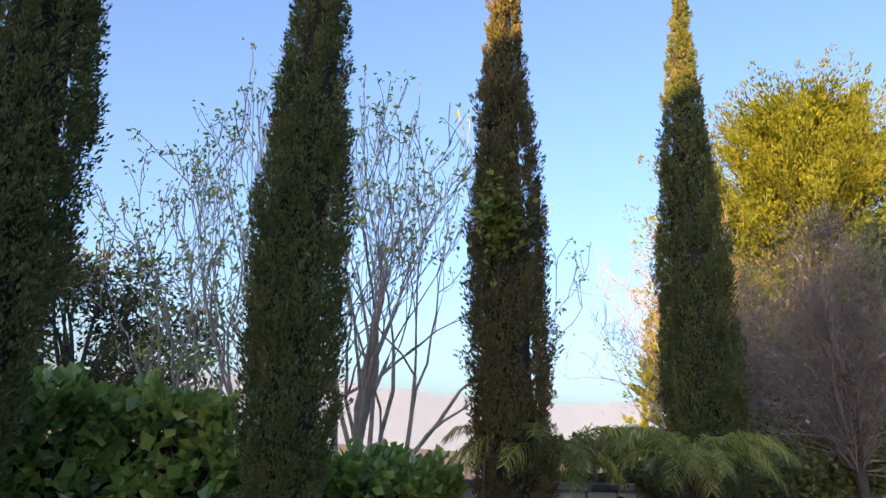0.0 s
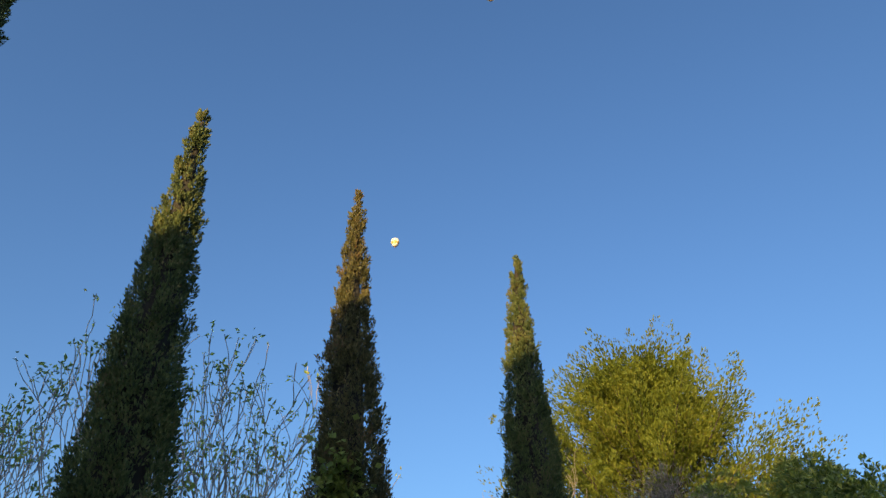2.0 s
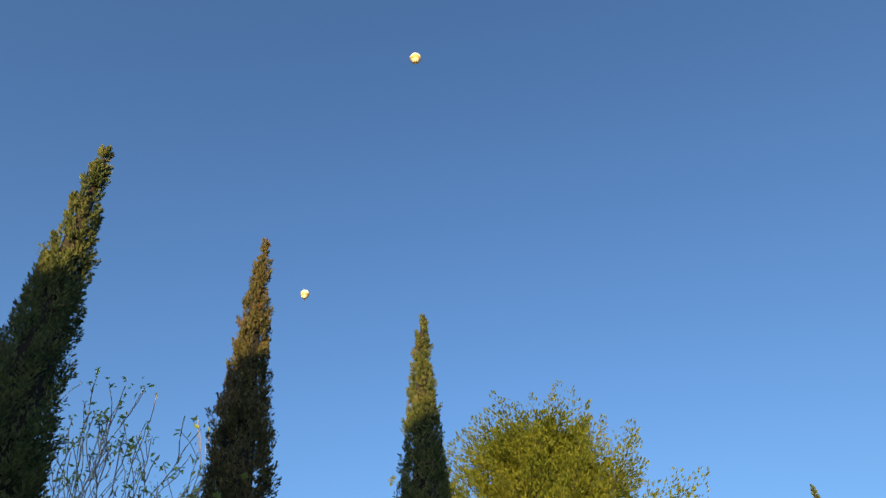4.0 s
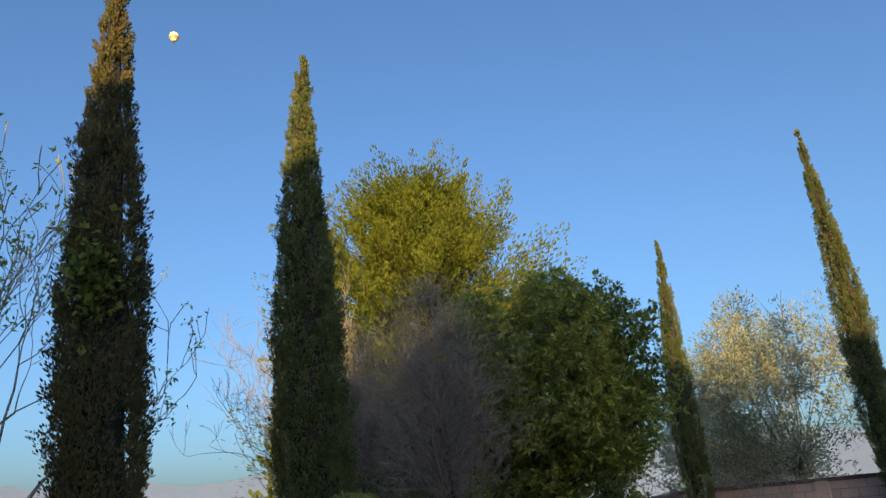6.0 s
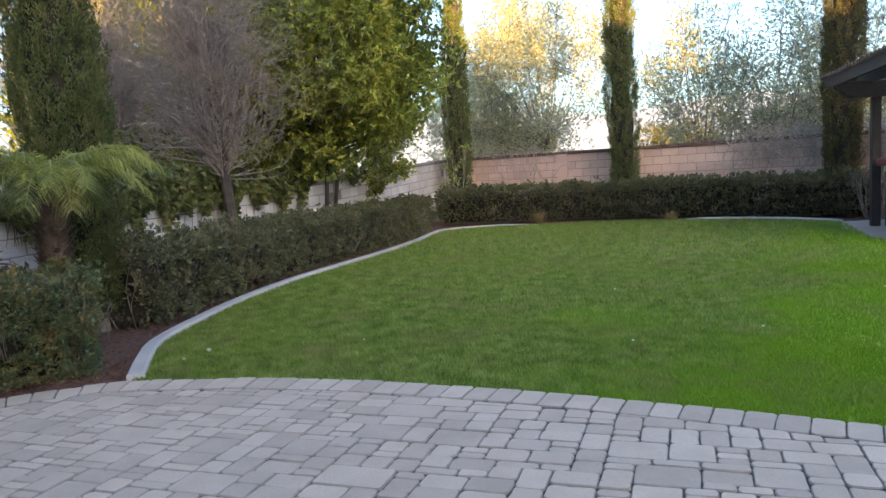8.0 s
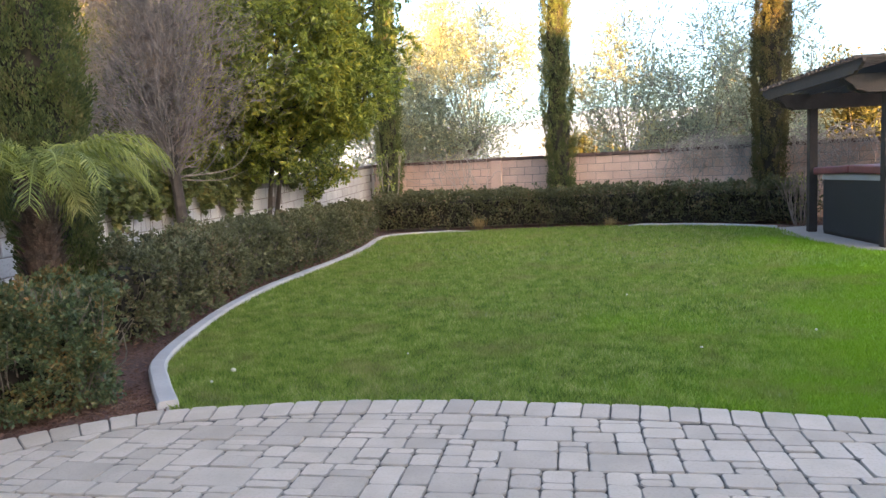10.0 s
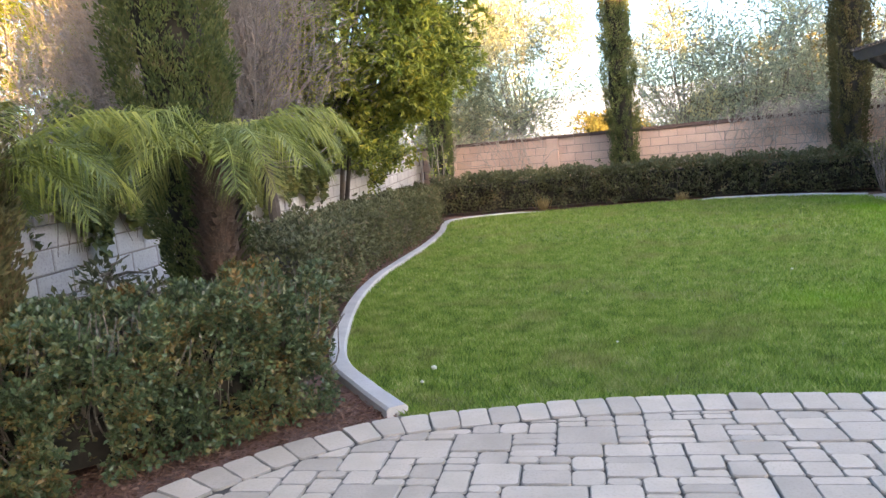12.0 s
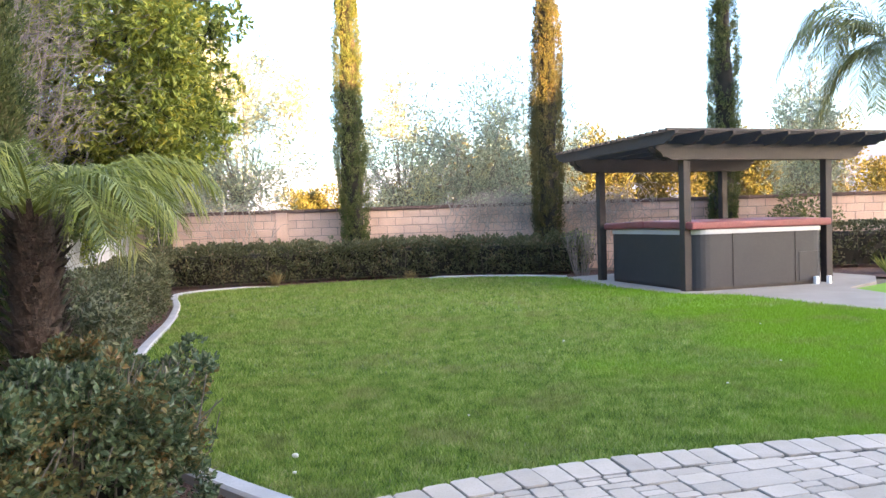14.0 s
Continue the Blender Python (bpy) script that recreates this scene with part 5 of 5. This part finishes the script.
# ---- hot-air balloons ----
def balloon(at, radius):
    t = thing("hot_air_balloon", "pale yellow hot-air balloon with ochre bands high in the sky", "balloon", "hot-air balloons", at=at)
    n, sides = 24, 28
    u = np.linspace(0.02, 1, n)
    th = u * math.pi
    r = radius * np.sin(th) ** 0.85 * np.where(th > 1.7, 1 - 0.18 * (th - 1.7), 1)
    r[-1] = radius * 0.10
    r = np.maximum(r, radius * 0.09)
    r[0] = radius * 0.03
    z = radius * (np.cos(th) * np.where(th > 1.57, 1.35, 1.0))
    ang = np.arange(sides) * 2 * math.pi / sides
    for k in range(6):
        s0, s1 = k * 4, min(n, (k + 1) * 4 + 1)
        b = Build()
        ring = np.concatenate([np.column_stack([r[i] * (1 + 0.02 * np.cos(14 * ang)) * np.cos(ang), r[i] * (1 + 0.02 * np.cos(14 * ang)) * np.sin(ang), np.full(sides, z[i])]) for i in range(s0, s1)])
        m = s1 - s0
        i, j = np.arange(m - 1)[:, None] * sides, np.arange(sides)[None]
        q = (j + 1) % sides
        faces = [np.stack([i + sides + j, i + sides + q, i + q, i + j], -1).reshape(-1, 4)]
        if k == 0:
            faces.append(np.array([list(range(sides))]))
        b.add(ring, faces)
        part("envelope_band", b, M_BALLOON_BAND if k in (3, 5) else M_BALLOON, t, smooth=True)
    b = Build()
    b.box((0, 0, -radius * 1.68), (radius * 0.2, radius * 0.2, radius * 0.16))
    part("basket", b, M_BASKET, t)
    for sx in (-1, 1):
        for sy in (-1, 1):
            b = Build()
            b.tube([(sx * radius * 0.09, sy * radius * 0.09, -radius * 1.62), (sx * radius * 0.08, sy * radius * 0.08, -radius * 1.3)], [0.15, 0.15], 4)
            part("rope", b, M_BASKET, t)


balloon((3.95 - 0.7805 * 900, 1.27 + 0.1985 * 900, 1.43 + 0.593 * 900), 5.2)
balloon((3.95 - 0.5171 * 900, 1.28 + 0.2451 * 900, 1.44 + 0.8201 * 900), 6.6)


# ---- pavers ----
def paver_mesh(poly, h=0.0, top=0.018):
    """A tumbled paver: its outline, a worn chamfer and a flat top."""
    p = np.array(poly, float)
    c = p.mean(0)
    k = len(p)
    inner = c + (p - c) * (1 - 0.005 / np.maximum(np.linalg.norm(p - c, axis=1, keepdims=True), 0.02))
    v = np.vstack([np.column_stack([p, np.full(k, -0.05)]), np.column_stack([p, np.full(k, top - 0.005 + h)]), np.column_stack([inner, np.full(k, top + h)])])
    i = np.arange(k)
    j = (i + 1) % k
    return v, [np.stack([i, j, j + k, i + k], 1), np.stack([i + k, j + k, j + 2 * k, i + 2 * k], 1), np.array([list(range(2 * k, 3 * k))])]


def cut(poly, p, nrm):
    """The part of the outline on the side of p away from nrm."""
    out = []
    k = len(poly)
    d = [(q[0] - p[0]) * nrm[0] + (q[1] - p[1]) * nrm[1] for q in poly]
    for i in range(k):
        j = (i + 1) % k
        if d[i] <= 0:
            out.append(poly[i])
        if (d[i] <= 0) != (d[j] <= 0):
            s = d[i] / (d[i] - d[j])
            out.append((poly[i][0] + (poly[j][0] - poly[i][0]) * s, poly[i][1] + (poly[j][1] - poly[i][1]) * s))
    return out


edge_in = offset(PATIO_EDGE, -0.25)
base_poly = [tuple(p) for p in offset(PATIO_EDGE, -0.01)] + [(10, -7.9), (1.2, -7.9)]
patio = polygon_sheet("patio", base_poly, 0.008, M_SAND, "patio of tumbled greyish beige pavers with dark joints", "pavement")
tn = np.gradient(PATIO_EDGE, axis=0)
tn /= np.linalg.norm(tn, axis=1, keepdims=True)
out_n = np.stack([-tn[:, 1], tn[:, 0]], 1)
prand = random.Random(5)
rest = Build()
rest_edge = []
made = [0]


def edge_toned(me, edge):
    """Gives each paver's worn rim its darker tone, dirt and joint shade in one colour."""
    me.materials.append(M_PAVER_EDGE)
    me.polygons.foreach_set("material_index", np.array(edge, np.int32))
    return me



def round_corners(poly):
    """The outline with its corners worn round and its sides slightly bowed and chipped."""
    out = []
    k = len(poly)
    pts = [np.array(q) for q in poly]
    mid = np.mean(pts, 0)
    for i in range(k):
        p, a, c = pts[i], pts[i - 1], pts[(i + 1) % k]
        la, lc = max(np.linalg.norm(a - p), 1e-6), max(np.linalg.norm(c - p), 1e-6)
        r = prand.uniform(0.012, 0.026)
        ea = p + (a - p) / la * min(r, la * 0.3)
        ec = p + (c - p) / lc * min(r, lc * 0.3)
        out += [tuple(ea), tuple(p * 0.35 + (ea + ec) * 0.325), tuple(ec)]
        if lc > 0.05:
            f = prand.uniform(0.35, 0.65)
            e = p + (c - p) * f
            side = e - mid
            out.append(tuple(e + side / max(np.linalg.norm(side), 1e-6) * prand.uniform(-0.002, 0.0025)))
    return out


def lay(poly, near):
    poly = round_corners(poly)
    wob = [(x + prand.uniform(-0.0018, 0.0018), y + prand.uniform(-0.0018, 0.0018)) for x, y in poly]
    c = np.mean(np.array(wob), 0)
    v, f = paver_mesh(np.array(wob) - c, prand.uniform(-0.004, 0.004))
    if near and made[0] < 300:
        b = Build()
        b.add(v, f)
        ob = new("paver", edge_toned(b.mesh("paver", M_PAVER), [1] * (2 * len(wob)) + [0]))
        ob.parent, ob.location = patio, (c[0], c[1], 0)
        made[0] += 1
    else:
        rest.add(v + np.array([c[0], c[1], 0]), f)
        rest_edge.extend([1] * (2 * len(wob)) + [0])


# border course: soldiers square to the curve
line = evenly(PATIO_EDGE, 0.15)
lt = np.gradient(line, axis=0)
lt /= np.linalg.norm(lt, axis=1, keepdims=True)
ln = np.stack([-lt[:, 1], lt[:, 0]], 1)
for i in range(len(line) - 1):
    a, c = line[i], line[i + 1]
    g = 0.0028
    a2, c2 = a + lt[i] * g, c - lt[i + 1] * g
    d = 0.235 + prand.uniform(-0.006, 0.006)
    m = (a + c) / 2
    if m[1] < -2.5:
        continue
    lay([tuple(a2), tuple(a2 - ln[i] * d), tuple(c2 - ln[i + 1] * d), tuple(c2)][::-1], m[1] > 2.6 and m[0] < 3.4)

# field: mixed sizes laid on a turned grid
UNIT = 0.066
NX, NY = 218, 150
ORG = np.array([-2.6, -4.5])
taken = np.zeros((NX, NY), bool)
kinds = [(4, 3, 0.07), (3, 3, 0.03), (3, 2, 0.20), (2, 3, 0.10), (2, 2, 0.30), (2, 1, 0.26), (3, 1, 0.10), (5, 3, 0.03)]
pieces = []
for j in range(NY):
    for i in range(NX):
        if taken[i, j]:
            continue
        order = sorted(kinds, key=lambda q: prand.random() ** (1 / q[2]), reverse=True)
        run = 1
        while i + run < NX and not taken[i + run, j]:
            run += 1
        order = [q for q in order if run - q[0] != 1 and q[0] <= run]
        order.append((run, 1, 1) if run < 4 else (2, 1, 1))
        for w, h, _ in order:
            if i + w <= NX and j + h <= NY and not taken[i : i + w, j : j + h].any():
                taken[i : i + w, j : j + h] = True
                pieces.append((i, j, w, h))
                break
field = []
for i, j, w, h in pieces:
    g = 0.002
    q = [(i * UNIT + g, j * UNIT + g), ((i + w) * UNIT - g, j * UNIT + g), ((i + w) * UNIT - g, (j + h) * UNIT - g), (i * UNIT + g, (j + h) * UNIT - g)]
    poly = [tuple(ORG + U2 * x + V2 * y) for x, y in q]
    c = np.mean(np.array(poly), 0)
    if c[0] > 7.2 or c[1] < -3.2 or c[0] < -1.9:
        continue
    k = int(np.argmin(((edge_in - c) ** 2).sum(1)))
    d = (c - edge_in[k]) @ out_n[k]
    if d > 0.1:
        continue
    if d > -0.3:
        poly = cut(poly, edge_in[k] - out_n[k] * 0.004, out_n[k])
        if len(poly) < 3:
            continue
        pa = np.array(poly)
        area = 0.5 * abs(np.dot(pa[:, 0], np.roll(pa[:, 1], 1)) - np.dot(pa[:, 1], np.roll(pa[:, 0], 1)))
        if area < 0.0016:
            continue
    field.append((c, poly))
field.sort(key=lambda q: -q[0][1])
for c, poly in field:
    lay(poly, c[1] > 3.1 and c[0] < 2.6)
part("far_pavers", edge_toned(rest.mesh("far_pavers", M_PAVER), rest_edge), M_PAVER, patio, kind="stuff")
